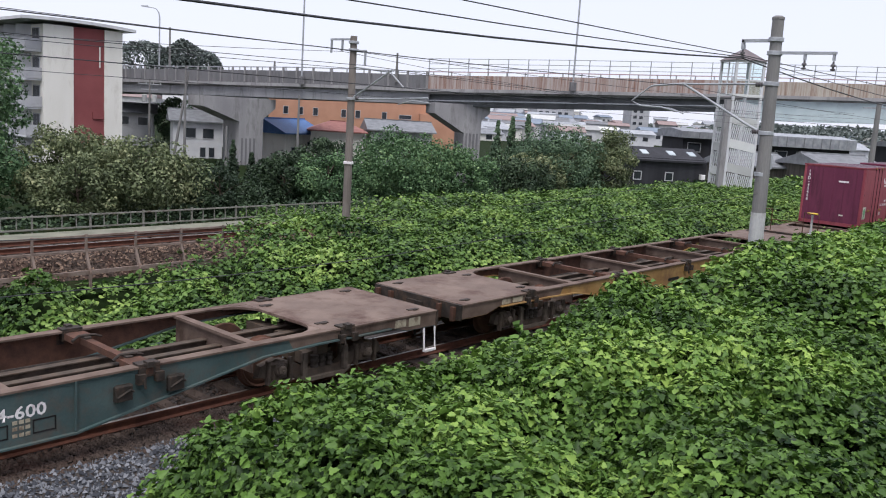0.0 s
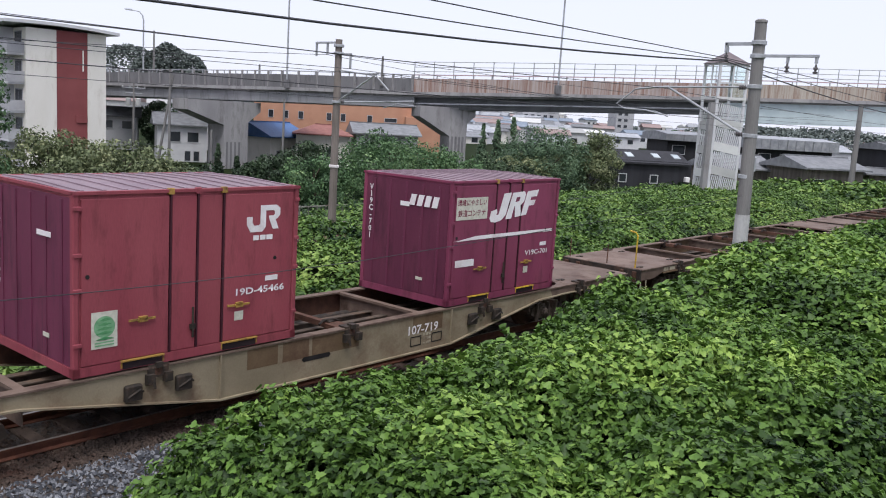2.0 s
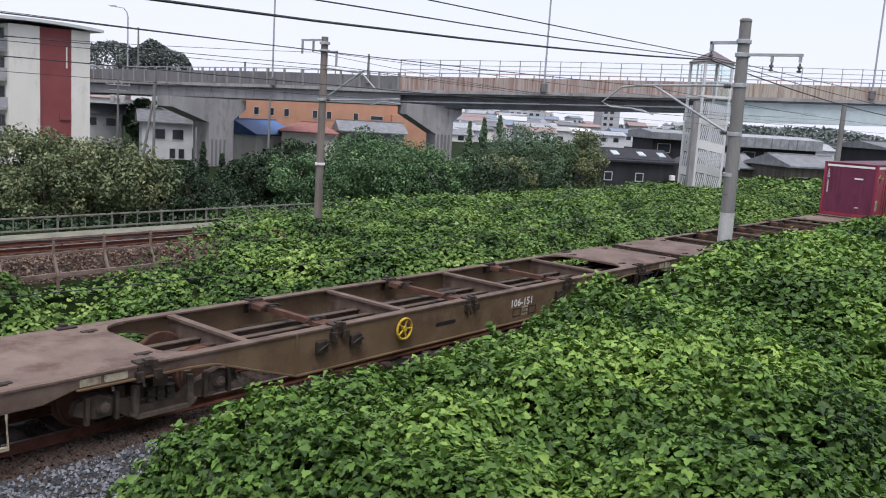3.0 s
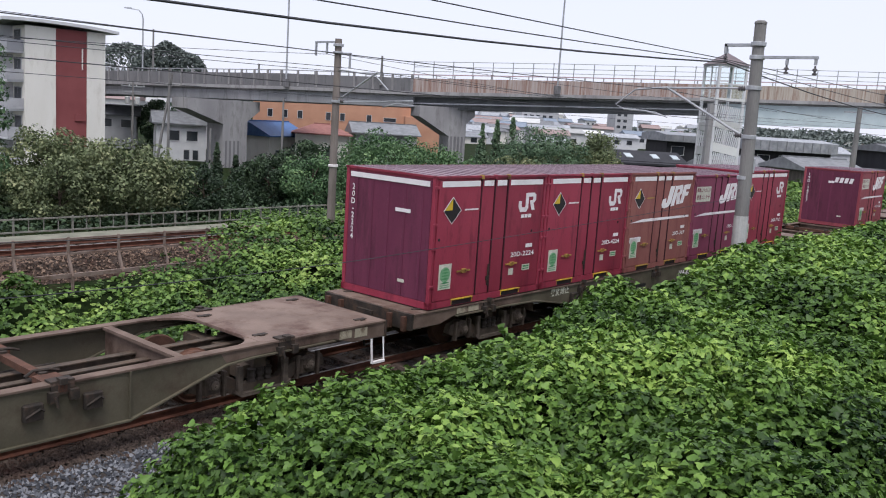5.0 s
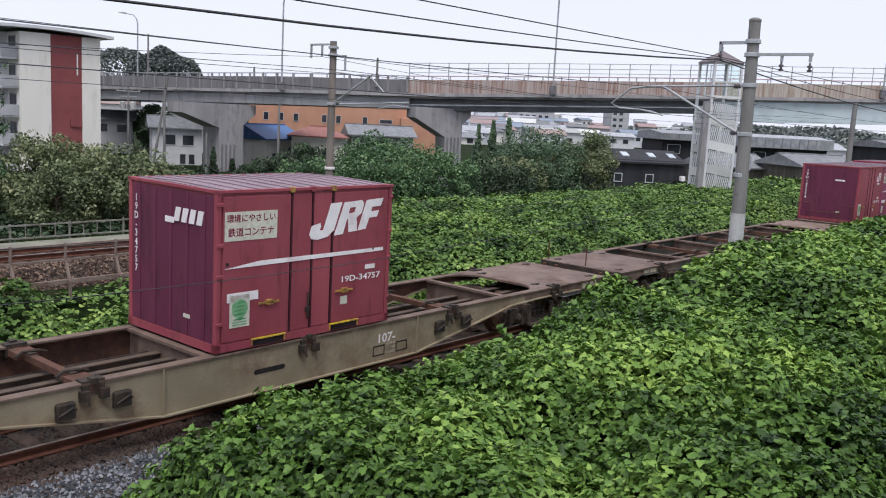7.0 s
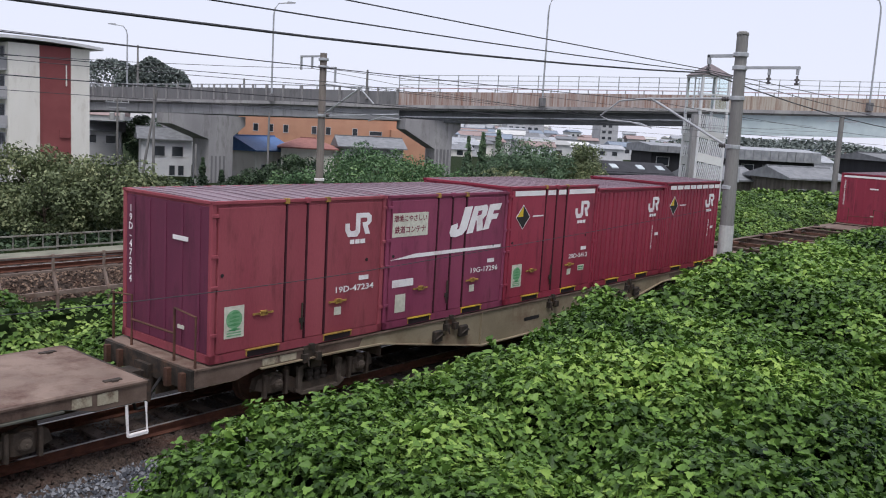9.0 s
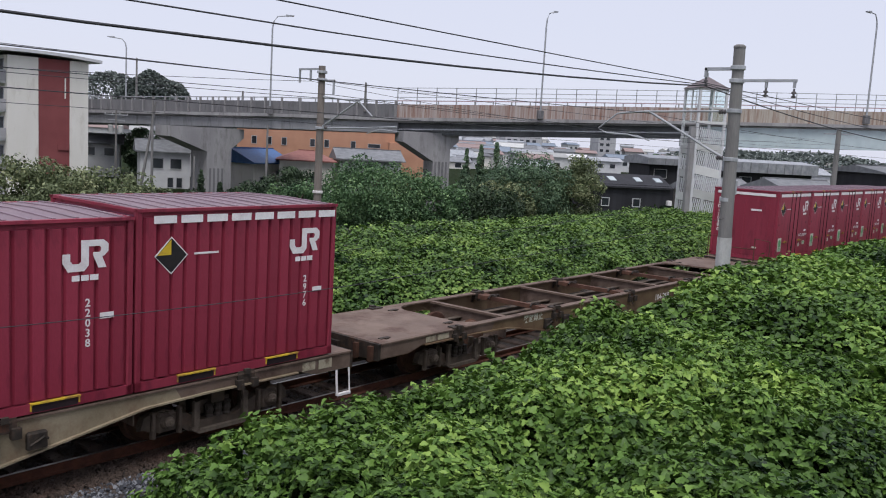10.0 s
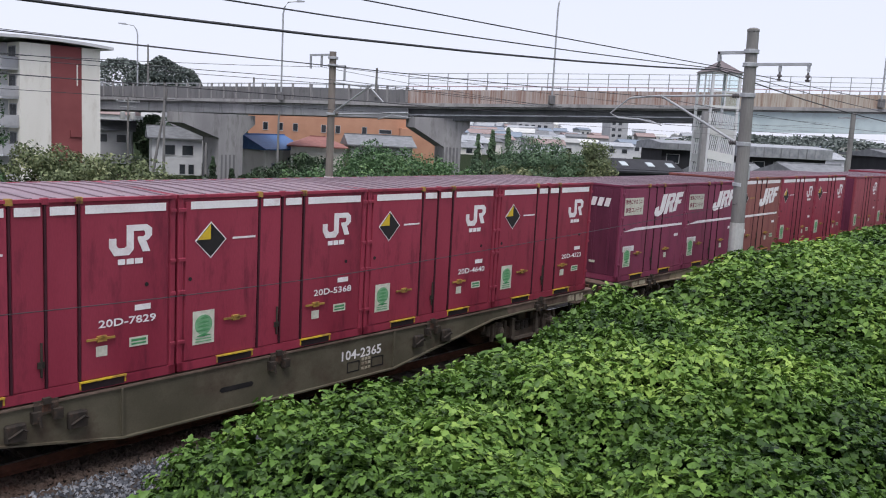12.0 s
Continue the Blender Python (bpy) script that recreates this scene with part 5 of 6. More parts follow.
def town():
    """Far houses and blocks climbing towards the horizon."""
    rng = random.Random(5)
    # dulled and pale roof colours carry the haze of the far town
    walls, roofs = ("whitewall", "whitewall", "palewall", "cream"), ("greytile", "paletile", "dullred", "dullblue", "paletile", "palewall", "paletile")
    for i in range(170):
        f = i / 170
        v = 230 + 420 * f
        s = rng.uniform(-0.02, 0.13) if i % 3 else rng.uniform(0.13, 0.6)
        if i % 10 == 9:
            s = rng.uniform(-0.42, -0.3)
        z = -4.5 + 11 * f * (1 if s < 0.12 else 0.55) + rng.uniform(-0.8, 0.8)
        w = rng.uniform(7, 12)
        wl = rng.choice(walls)
        house(v * s, v, w, 8, z, rng.uniform(3.5, 5.6), rng.uniform(1.0, 1.9), wl, rng.choice(roofs), "small distant %s house in the hazy town" % ("white" if wl == "whitewall" else "pale"), rng.uniform(-25, 25), ((-w * 0.22, 2.4, 1.6, 1.2), (w * 0.2, 2.4, 1.6, 1.2)))
    for u, v, w, h in ((42, 420, 18, 11), (84, 430, 9, 11.5), (58, 560, 30, 6), (20, 480, 14, 10)):
        x, y = vp(u, v)
        t = thing("apartment_block", "far pale apartment block on the horizon", "building", at=pose(x, y, 0, 0, 0, VIEW_RZ))
        part("wall", Geo().box(-w / 2, w / 2, 0, 12, -8, h), "greywall", t)
        part("roof_edge", Geo().box(-w / 2 - 0.3, w / 2 + 0.3, -0.3, 12.3, h, h + 0.5), "whitewall", t)
        for r in range(3):
            for c in range(int(w / 3.2)):
                window(t, -w / 2 + 1.8 + c * 3.1, h - 2.5 - r * 2.9, 1.8, 1.3, 0)


town()


# ---- trees ----
def tree(u, v, z0, height, radius, material, label, count, leaf, trunk=0.16, rng_seed=1, squash=0.8, shape="round", bottom=0.15):
    """A tapered trunk with limbs, and a crown of many small leaves in uneven clumps."""
    rng = np.random.default_rng(rng_seed)
    x, y = vp(u, v)
    t = thing("tree", label, "tree", at=pose(x, y, z0))
    g = Geo().tube([(0, 0, -0.5), (0.1, 0.05, height * 0.35), (0.0, 0.1, height * 0.8)], trunk, 7, trunk * 0.3)
    n_l = 9
    for i in range(n_l):
        a = 2.4 * i
        z = height * (0.25 + 0.5 * i / n_l)
        r = radius * 0.7 * (1 - 0.3 * i / n_l)
        g.tube([(0.05, 0.05, z), (r * 0.5 * math.cos(a), r * 0.5 * math.sin(a), z + 0.12 * height), (r * math.cos(a), r * math.sin(a), z + 0.2 * height)], trunk * 0.4, 5, trunk * 0.1)
    part("trunk", g, "bark", t)
    k = max(26, count // 130) if shape == "round" else 150
    if shape == "round":
        d = rng.normal(0, 1, (k, 3))
        d /= np.linalg.norm(d, axis=1)[:, None]
        rad = rng.uniform(0.35, 1.0, k) ** 0.6
        c = d * rad[:, None] * (radius, radius, height * (1 - bottom) * 0.5 * 0.95) + (0, 0, height * (bottom + (1 - bottom) * 0.5))
        s = radius * rng.uniform(0.15, 0.30, k)
    else:
        h = rng.random(k)
        a = rng.uniform(0, 6.28, k)
        r = radius * (1 - h) * rng.uniform(0.3, 0.9, k)
        c = np.stack([r * np.cos(a), r * np.sin(a), height * (bottom + (1 - bottom) * h)], 1)
        s = radius * (0.12 + 0.2 * (1 - h))
    which = rng.integers(0, k, count)
    q = rng.normal(0, 1, (count, 3))
    q /= np.linalg.norm(q, axis=1)[:, None]
    q[:, 2] *= squash
    pos = c[which] + q * (s[which] * rng.uniform(0.75, 1.08, count))[:, None]
    nr = q + (0, 0, 0.5)
    nr /= np.linalg.norm(nr, axis=1)[:, None]
    part("crown", leaves("crown", pos, nr, leaf, rng, 0.5), material, t, kind="stuff")
    return t


# loose greyish bushes by the fence, then a row of dark evergreens
TREES = (
    (-21.6, 36, -1.2, 9.2, 3.0, "treeleaf", "tall dark green tree by the apartment block", 9500, 0.2, 0.2, "round"),
    (-17.0, 37, -1.2, 4.2, 2.5, "treeleaf2", "loose greyish-green bush beside the fence", 7000, 0.17, 0.1, "round"),
    (-13.4, 36, -1.2, 4.0, 2.6, "treeleaf2", "broad greyish-green bush beside the fence", 8000, 0.17, 0.1, "round"),
    (-19.4, 33, -1.2, 4.2, 2.2, "treeleaf", "dark bush standing at the fence", 6000, 0.16, 0.1, "round"),
    (-15.2, 34, -1.2, 3.4, 2.0, "treeleaf2", "low loose bush at the fence", 5000, 0.16, 0.08, "round"),
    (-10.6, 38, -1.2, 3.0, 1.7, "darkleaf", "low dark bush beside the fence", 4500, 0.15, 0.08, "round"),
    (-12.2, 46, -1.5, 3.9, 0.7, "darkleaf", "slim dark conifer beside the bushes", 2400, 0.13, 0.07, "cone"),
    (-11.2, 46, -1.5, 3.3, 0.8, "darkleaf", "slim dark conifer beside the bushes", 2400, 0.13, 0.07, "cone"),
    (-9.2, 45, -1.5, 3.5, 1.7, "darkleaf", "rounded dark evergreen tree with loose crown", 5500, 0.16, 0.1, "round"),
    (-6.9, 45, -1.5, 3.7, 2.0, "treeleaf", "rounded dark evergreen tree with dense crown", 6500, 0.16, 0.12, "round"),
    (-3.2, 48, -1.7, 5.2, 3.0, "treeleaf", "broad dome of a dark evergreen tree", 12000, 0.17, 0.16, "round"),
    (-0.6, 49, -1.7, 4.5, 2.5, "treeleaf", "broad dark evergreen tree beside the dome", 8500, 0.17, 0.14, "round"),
    (3.3, 53, -1.7, 3.9, 2.2, "darkleaf", "evergreen bush coloured very dark for shade", 6500, 0.18, 0.12, "round"),
    (6.4, 58, -1.7, 6.0, 2.9, "treefar", "rounded evergreen tree behind the vines", 9000, 0.18, 0.15, "round"),
    (9.4, 59, -1.7, 6.0, 2.2, "treeleaf2", "pale green tree behind the vines", 7000, 0.18, 0.12, "round"),
    (4.8, 56, -1.7, 4.2, 2.0, "treeleaf2", "low pale green tree behind the vines", 5000, 0.18, 0.12, "round"),
    (-9.8, 60, -1.7, 4.0, 2.0, "darkleaf", "dark tree in front of the viaduct", 5000, 0.2, 0.12, "round"),
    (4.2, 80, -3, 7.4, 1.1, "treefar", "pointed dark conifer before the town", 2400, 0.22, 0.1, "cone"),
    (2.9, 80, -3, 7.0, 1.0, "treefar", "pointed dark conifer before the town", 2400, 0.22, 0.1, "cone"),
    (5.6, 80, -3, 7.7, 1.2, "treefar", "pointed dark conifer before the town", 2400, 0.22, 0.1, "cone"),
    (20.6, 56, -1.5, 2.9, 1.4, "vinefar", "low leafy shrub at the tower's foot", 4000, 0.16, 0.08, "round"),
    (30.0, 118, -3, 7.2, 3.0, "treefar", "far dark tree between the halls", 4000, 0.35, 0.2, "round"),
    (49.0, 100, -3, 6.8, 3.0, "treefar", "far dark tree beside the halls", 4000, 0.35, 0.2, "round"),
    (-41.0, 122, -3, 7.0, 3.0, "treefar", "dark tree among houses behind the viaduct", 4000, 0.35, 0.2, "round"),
)
for i, (u, v, z0, hh, rr, mt, lb, cnt, lf, tk, sh) in enumerate(TREES):
    tree(u, v, z0, hh, rr, mt, lb, int(cnt * 1.9), lf * 0.8, tk, 11 + i, shape=sh)


def far_hill(u, v, w, h, label, seed):
    rng = np.random.default_rng(seed)
    x, y = vp(u, v)
    n = 9000 if w < 100 else 9000
    a, b = rng.uniform(-1, 1, n), rng.uniform(-1, 1, n)
    z = h * np.clip(1 - np.abs(a) ** 3.0, 0, 1) * np.clip(1 - b * b, 0, 1) ** 0.5 * (0.95 + 0.05 * np.sin(a * 9 + seed)) - 3
    c, s = math.cos(radians(VIEW_RZ)), math.sin(radians(VIEW_RZ))
    px, py = a * w, b * w * 0.4
    pos = np.stack([x + px * c - py * s, y + px * s + py * c, z + rng.uniform(-1.2, 1.2, n)], 1)
    nr = np.tile((0, 0, 1.0), (n, 1)) + rng.normal(0, 0.5, (n, 3))
    me = leaves("wooded_hill", pos, nr, 1.3 if w < 100 else 5.0, rng, 0.6)
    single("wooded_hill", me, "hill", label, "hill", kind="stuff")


far_hill(-132, 352, 38, 26, "dark wooded knoll behind the viaduct", 1)
far_hill(-111, 345, 20, 27, "rounded dark wooded knoll behind the viaduct", 2)
far_hill(125, 310, 62, 9.8, "low dark tree line beyond the yard", 6)
far_hill(60, 1200, 430, 5.2, "low hazy wooded ridge beyond the town", 3)
far_hill(-400, 1200, 400, 6, "low hazy wooded ridge beyond the town", 4)
far_hill(760, 1200, 360, 5.2, "low hazy wooded ridge beyond the town", 5)
# ---- the train ----
PITCH, SHIFT_T, SPEED = 20.22, 6.0, 16.338
FRONT_6 = -4.617          # where the sixth wagon's front coupling is at 6 s
LAG = {1.0: -0.11, 1.5: 0.18, 2.0: -0.11, 2.5: 0.12, 5.0: 0.17, 5.5: -0.12, 6.0: 0.10, 6.5: -0.14, 8.5: -0.18, 9.0: 0.03,
       9.5: 0.27, 10.0: -0.12, 10.5: 0.05, 11.0: -0.01, 11.5: 0.15, 12.0: -0.19, 0.5: -0.08}
TRAIN = []                # (object, X at 6 s)

PAINT = {
    "teal": surf("faded_teal_paint", (0.045, 0.075, 0.075), (0.075, 0.11, 0.108), 1.5, 0.7, bump=0.1, dirt=(0.10, 0.075, 0.06), dirt_amt=0.35),
    "ochre_w": surf("ochre_wagon_paint", (0.30, 0.17, 0.06), (0.37, 0.23, 0.09), 1.5, 0.7, bump=0.1, dirt=(0.16, 0.08, 0.045), dirt_amt=0.4),
    "tan": surf("tan_wagon_paint", (0.22, 0.18, 0.12), (0.29, 0.24, 0.165), 1.5, 0.7, bump=0.1, dirt=(0.16, 0.10, 0.065), dirt_amt=0.4),
    "brown": surf("brown_wagon_paint", (0.125, 0.08, 0.045), (0.175, 0.12, 0.07), 1.5, 0.75, bump=0.1, dirt=(0.09, 0.045, 0.03), dirt_amt=0.4),
    "olive": surf("olive_wagon_paint", (0.075, 0.066, 0.044), (0.115, 0.1, 0.07), 1.5, 0.75, bump=0.1, dirt=(0.065, 0.042, 0.03), dirt_amt=0.35),
    "greygreen": surf("grey_green_wagon_paint", (0.065, 0.072, 0.062), (0.10, 0.108, 0.093), 1.5, 0.75, bump=0.1, dirt=(0.08, 0.06, 0.045), dirt_amt=0.3),
}
M.update(PAINT)


def wagon(index, paint, words, label, solid=False, wheel=False, plate="dull"):
    """A long flat container wagon: fish-bellied side sills, end decks, cross members, bogies."""
    x6 = FRONT_6 + (index - 6) * PITCH + PITCH / 2
    w = thing("container_wagon", label, "wagon", "wagons of the train", at=pose(x6, 0, 0))
    TRAIN.append((w, x6))
    top, e = 0.97, 9.72
    bend = 4.7 if index in (4, 5, 8) else 2.7
    q = 5.7 if bend < 3 else 6.3  # where the belly has run out
    belly = [(-e, top - 0.03), (-e, top - 0.3), (-8.95, top - 0.3), (-8.5, top - 0.18), (-6.75, top - 0.18), (-q, top - 0.21), (-bend, top - 0.72), (bend, top - 0.72), (q, top - 0.21), (6.75, top - 0.18), (8.5, top - 0.18), (8.95, top - 0.3), (e, top - 0.3), (e, top - 0.03)]
    for s in (-1, 1):
        ss = part("side_sill", shared("side_sill|%d%g" % (s, bend), lambda g: g.prism(belly, "y", s * 1.20 - 0.012, s * 1.20 + 0.012)), paint, w)
        part("inner_web", shared("inner_web|%d%g" % (s, bend), lambda g: g.prism(belly, "y", min(s * 1.187, s * 1.184), max(s * 1.187, s * 1.184))), paint if paint in ("greygreen", "brown", "olive") else "rust", ss)
        part("top_flange", shared("top_flange|%d" % s, lambda g: g.box(-e, e, s * 1.15 - 0.09, s * 1.15 + 0.09, top - 0.03, top)), "flange", ss)
        low = [(-8.5, top - 0.18), (-6.75, top - 0.18), (-q, top - 0.21), (-bend, top - 0.72), (bend, top - 0.72), (q, top - 0.21), (6.75, top - 0.18), (8.5, top - 0.18), (8.5, top - 0.2), (6.75, top - 0.205), (q, top - 0.235), (bend, top - 0.745), (-bend, top - 0.745), (-q, top - 0.235), (-6.75, top - 0.205), (-8.5, top - 0.2)]
        part("bottom_flange", shared("bottom_flange|%d%g" % (s, bend), lambda g: g.prism(low, "y", s * 1.2 - 0.07, s * 1.2 + 0.05)), paint, ss)
        for rx in (-bend, bend):
            o = part("stiffener", shared("stiffener|%d" % s, lambda g: g.box(-0.012, 0.012, s * 1.2 + min(0, s * 0.05), s * 1.2 + max(0, s * 0.05), top - 0.7, top - 0.03)), paint, ss)
            o.location.x = rx
    for s in (-1, 1):
        skirt = [(s * e, top - 0.04), (s * e, top - 0.29), (s * 8.95, top - 0.29), (s * 8.5, top - 0.17), (s * 6.78, top - 0.17), (s * 6.3, top - 0.2), (s * 6.2, top - 0.04)]
        part("end_skirt", shared("end_skirt|%d" % s, lambda g: g.prism(skirt if s > 0 else skirt[::-1], "y", -1.2155, -1.2125)), "flange", w, "rust-brown end plate")
        for y0 in (-1.1, -0.72, 0.64, 1.02):
            o = part("headstock_bracket", shared("headstock_bracket|%d" % s, lambda g: g.box(*sorted((s * 9.74, s * 9.86)), 0, 0.09, top - 0.34, top - 0.06)), "rust", w)
            o.location.y = y0
    # end decks and the frame between them
    cut = 7.0 if not solid else 6.2
    for s in (-1, 1):
        a, b = sorted((s * cut, s * e))
        part("end_deck", shared("end_deck|%d%d" % (s, solid), lambda g: g.slab(a, b, -1.16, 1.16, top - 0.05, top + 0.003, 0.01)), "deck", w, "rusty chequer deck plate")
        for t in (-1, 1):
            arc = [(s * (cut - 0.5 + 0.5 * math.sin(k * 0.2618)), t * (0.56 + 0.5 * math.cos(k * 0.2618))) for k in range(7)]
            part("corner_plate", shared("corner_plate|%d%d%d" % (s, t, solid), lambda g: g.prism(arc + [(s * cut, t * 1.06)], "z", top - 0.045, top - 0.004)), "deck", w)
        for bx, by in ((7.25, -0.78), (7.25, 0.78), (9.35, -0.95), (9.35, 0.95)):
            o = part("deck_slot", shared("deck_slot", lambda g: g.slab(-0.13, 0.13, -0.045, 0.045, top + 0.003, top + 0.018, 0.004).slab(-0.05, 0.05, -0.09, -0.045, top + 0.003, top + 0.03, 0.006)), "grime", w)
            o.location = (s * bx, by, 0)
        part("end_beam", shared("end_beam|%d" % s, lambda g: g.box(*sorted((s * e, s * (e + 0.06))), -1.22, 1.22, top - 0.32, top - 0.01)), "grime", w)
        part("coupler", shared("coupler|%d" % s, lambda g: g.box(*sorted((s * 9.7, s * 10.0)), -0.1, 0.1, 0.52, 0.74).box(*sorted((s * 9.95, s * 10.11)), -0.17, 0.17, 0.45, 0.78).box(*sorted((s * 9.75, s * 9.85)), -0.2, 0.2, 0.42, 0.85)), "grime", w)
        part("air_hose", shared("air_hose|%d" % s, lambda g: g.tube([(s * 9.78, -0.45, 0.7), (s * 9.95, -0.45, 0.5), (s * 10.02, -0.42, 0.28), (s * 10.1, -0.35, 0.24)], 0.025, 6)), "black", w)
    for cx in (-5.6, -1.87, 1.87, 5.6):
        o = part("cross_member", shared("cross_member", lambda g: g.box(-0.07, 0.07, -1.1, 1.1, top - 0.06, top - 0.01).box(-0.012, 0.012, -1.1, 1.1, top - 0.5, top - 0.05)), "flange", w)
        o.location.x = cx
    for cx in (-3.75, 0.0, 3.75):
        o = part("lashing_beam", shared("lashing_beam", lambda g: g.box(-0.06, 0.06, -1.24, 1.24, top - 0.13, top - 0.03).box(-0.16, 0.16, -1.0, -0.7, top - 0.12, top - 0.02).box(-0.16, 0.16, 0.7, 1.0, top - 0.12, top - 0.02)), "rust", w)
        o.location.x = cx
    for cx in (-3.75, 0.0, 3.75):
        for y0 in (-0.62, 0.62):
            o = part("lashing_hook", shared("lashing_hook", lambda g: g.tube([(-0.22, 0, top - 0.05), (-0.1, 0.03, top + 0.01), (0.12, -0.02, top + 0.015), (0.26, 0.03, top - 0.04)], 0.022, 6).box(-0.05, 0.05, -0.09, 0.09, top - 0.05, top + 0.0)), "grime", w)
            o.location = (cx, y0, 0)
    lock = shared("container_lock", lambda g: g.box(-0.16, 0.16, -0.08, 0.1, top - 0.16, top + 0.03).box(-0.05, 0.05, -0.12, 0.0, top - 0.02, top + 0.06).box(-0.2, -0.08, -0.14, -0.02, top - 0.24, top - 0.1).box(0.08, 0.2, -0.14, -0.02, top - 0.24, top - 0.1).tube([(-0.12, -0.14, top - 0.16), (-0.1, -0.16, top - 0.3)], 0.02, 5))
    for cx in (-7.45, -3.75, 0.0, 3.75, 7.45):
        for s in (-1, 1):
            o = part("container_lock", lock, "grime", w)
            o.matrix_basis = pose(cx, s * 1.16, 0, 0, 0, 0 if s < 0 else 180)
    for s in (-1, 1):
        part("centre_sill", shared("centre_sill|%d" % s, lambda g: g.prism([(s * 0.2, 0.36), (s * 0.22, 0.36), (s * 0.22, 0.72), (s * 0.28, 0.72), (s * 0.28, 0.74), (s * 0.14, 0.74), (s * 0.14, 0.72), (s * 0.2, 0.72)], "x", -e, e)), "bogie", w)
    part("brake_pipe", shared("brake_pipe", lambda g: g.tube([(-9.6, -0.55, 0.55), (-5, -0.6, 0.72), (5, -0.6, 0.72), (9.6, -0.55, 0.55)], 0.03, 6).tube([(-4.5, 0.55, 0.66), (4.5, 0.55, 0.66)], 0.022, 6)), "grime", w)
    part("air_reservoir", shared("air_reservoir", lambda g: g.lathe((0.6, 0.62, 0.55), "x", [(0, 0.05), (0.06, 0.16), (1.0, 0.16), (1.06, 0.05)], 12)), "grime", w)
    part("brake_cylinder", shared("brake_cylinder", lambda g: g.lathe((-2.2, -0.62, 0.55), "x", [(0, 0.1), (0.02, 0.15), (0.55, 0.15), (0.57, 0.06), (0.9, 0.04)], 12)), "grime", w)
    # bogies
    frame = [(-1.35, 0.36), (-1.3, 0.52), (-1.0, 0.6), (-0.55, 0.44), (-0.35, 0.3), (0.35, 0.3), (0.55, 0.44), (1.0, 0.6), (1.3, 0.52), (1.35, 0.36), (1.2, 0.3), (0.75, 0.3), (0.5, 0.14), (-0.5, 0.14), (-0.75, 0.3), (-1.2, 0.3)]
    for bx in (-7.1, 7.1):
        b = part("bogie", shared("bogie", lambda g: g.box(-0.28, 0.28, -0.9, 0.9, 0.34, 0.55).box(-0.12, 0.12, -1.0, 1.0, 0.5, 0.68)), "bogie", w)
        b.location.x = bx
        for s in (-1, 1):
            sf = part("side_frame", shared("side_frame", lambda g: g.prism(frame, "y", -0.07, 0.07)), "bogie", b)
            sf.location.y = s * 0.97
            for ax in (-0.95, 0.95):
                o = part("axle_box", shared("axle_box", lambda g: g.slab(-0.17, 0.17, -0.12, 0.12, 0.27, 0.56, 0.04).lathe((0, -0.17, 0.42), "y", [(0, 0.1), (0.06, 0.13), (0.3, 0.13), (0.34, 0.1)], 12)), "bogie", b)
                o.location = (ax, s * 0.97, 0)
                o = part("axle_cover", shared("axle_cover", lambda g: g.lathe((0, -0.03, 0.42), "y", [(0, 0.05), (0.015, 0.075), (0.04, 0.085)], 12).lathe((0, -0.045, 0.42), "y", [(0, 0.02), (0.02, 0.03)], 6)), "coverdust", b, "pale dusty round axle cover")
                o.matrix_basis = pose(ax, s * 1.16, 0, 0, 0, 0 if s < 0 else 180)
                for px in (-0.22, 0.22):
                    o = part("pedestal", shared("pedestal", lambda g: g.slab(-0.03, 0.03, -0.05, 0.05, 0.2, 0.6, 0.012)), "bogie", b)
                    o.location = (ax + px, s * 1.06, 0)
            for cx in (-0.16, 0.0, 0.16):
                o = part("spring", shared("spring", lambda g: g.lathe((0, 0, 0.31), "z", [(0.05 * k, 0.06 if k % 2 else 0.075) for k in range(5)], 10)), "grime", b)
                o.location = (cx, s * 1.0, 0)
            o = part("brake_rod", shared("brake_rod", lambda g: g.tube([(-1.3, 0, 0.3), (-0.6, 0, 0.24), (0.6, 0, 0.24), (1.3, 0, 0.3)], 0.025, 5).box(-0.62, -0.5, -0.03, 0.03, 0.2, 0.6).box(0.5, 0.62, -0.03, 0.03, 0.2, 0.6)), "bogie", b)
            o.location.y = s * 0.86
            o = part("spring_plank", shared("spring_plank", lambda g: g.prism([(-0.55, 0.2), (-0.42, 0.12), (0.42, 0.12), (0.55, 0.2), (0.55, 0.25), (0.4, 0.18), (-0.4, 0.18), (-0.55, 0.25)], "y", -0.04, 0.04).slab(-0.5, -0.4, -0.03, 0.05, 0.2, 0.62, 0.01).slab(0.4, 0.5, -0.03, 0.05, 0.2, 0.62, 0.01)), "coverdust", b)
            o.location.y = s * 1.09
        for ax in (-0.95, 0.95):
            o = part("wheel_set", shared("wheel_set", lambda g: g.lathe((0, -0.62, 0.42), "y", [(0.0, 0.1), (0.005, 0.3), (0.03, 0.36), (0.0, 0.39), (0.02, 0.415), (0.11, 0.42), (0.125, 0.45), (0.14, 0.43), (0.13, 0.12), (0.2, 0.09), (1.04, 0.09), (1.11, 0.12), (1.1, 0.43), (1.115, 0.45), (1.13, 0.42), (1.22, 0.415), (1.24, 0.39), (1.21, 0.36), (1.235, 0.3), (1.24, 0.1)], 24)), "rust", b)
            o.location.x = ax
    # small fittings on the near side
    part("step", shared("step", lambda g: g.tube([(9.42, -1.2, 0.66), (9.42, -1.24, 0.22), (9.72, -1.24, 0.22), (9.72, -1.2, 0.66)], 0.022, 6).box(9.42, 9.72, -1.27, -1.2, 0.2, 0.24)), "white", w, "white steel step")
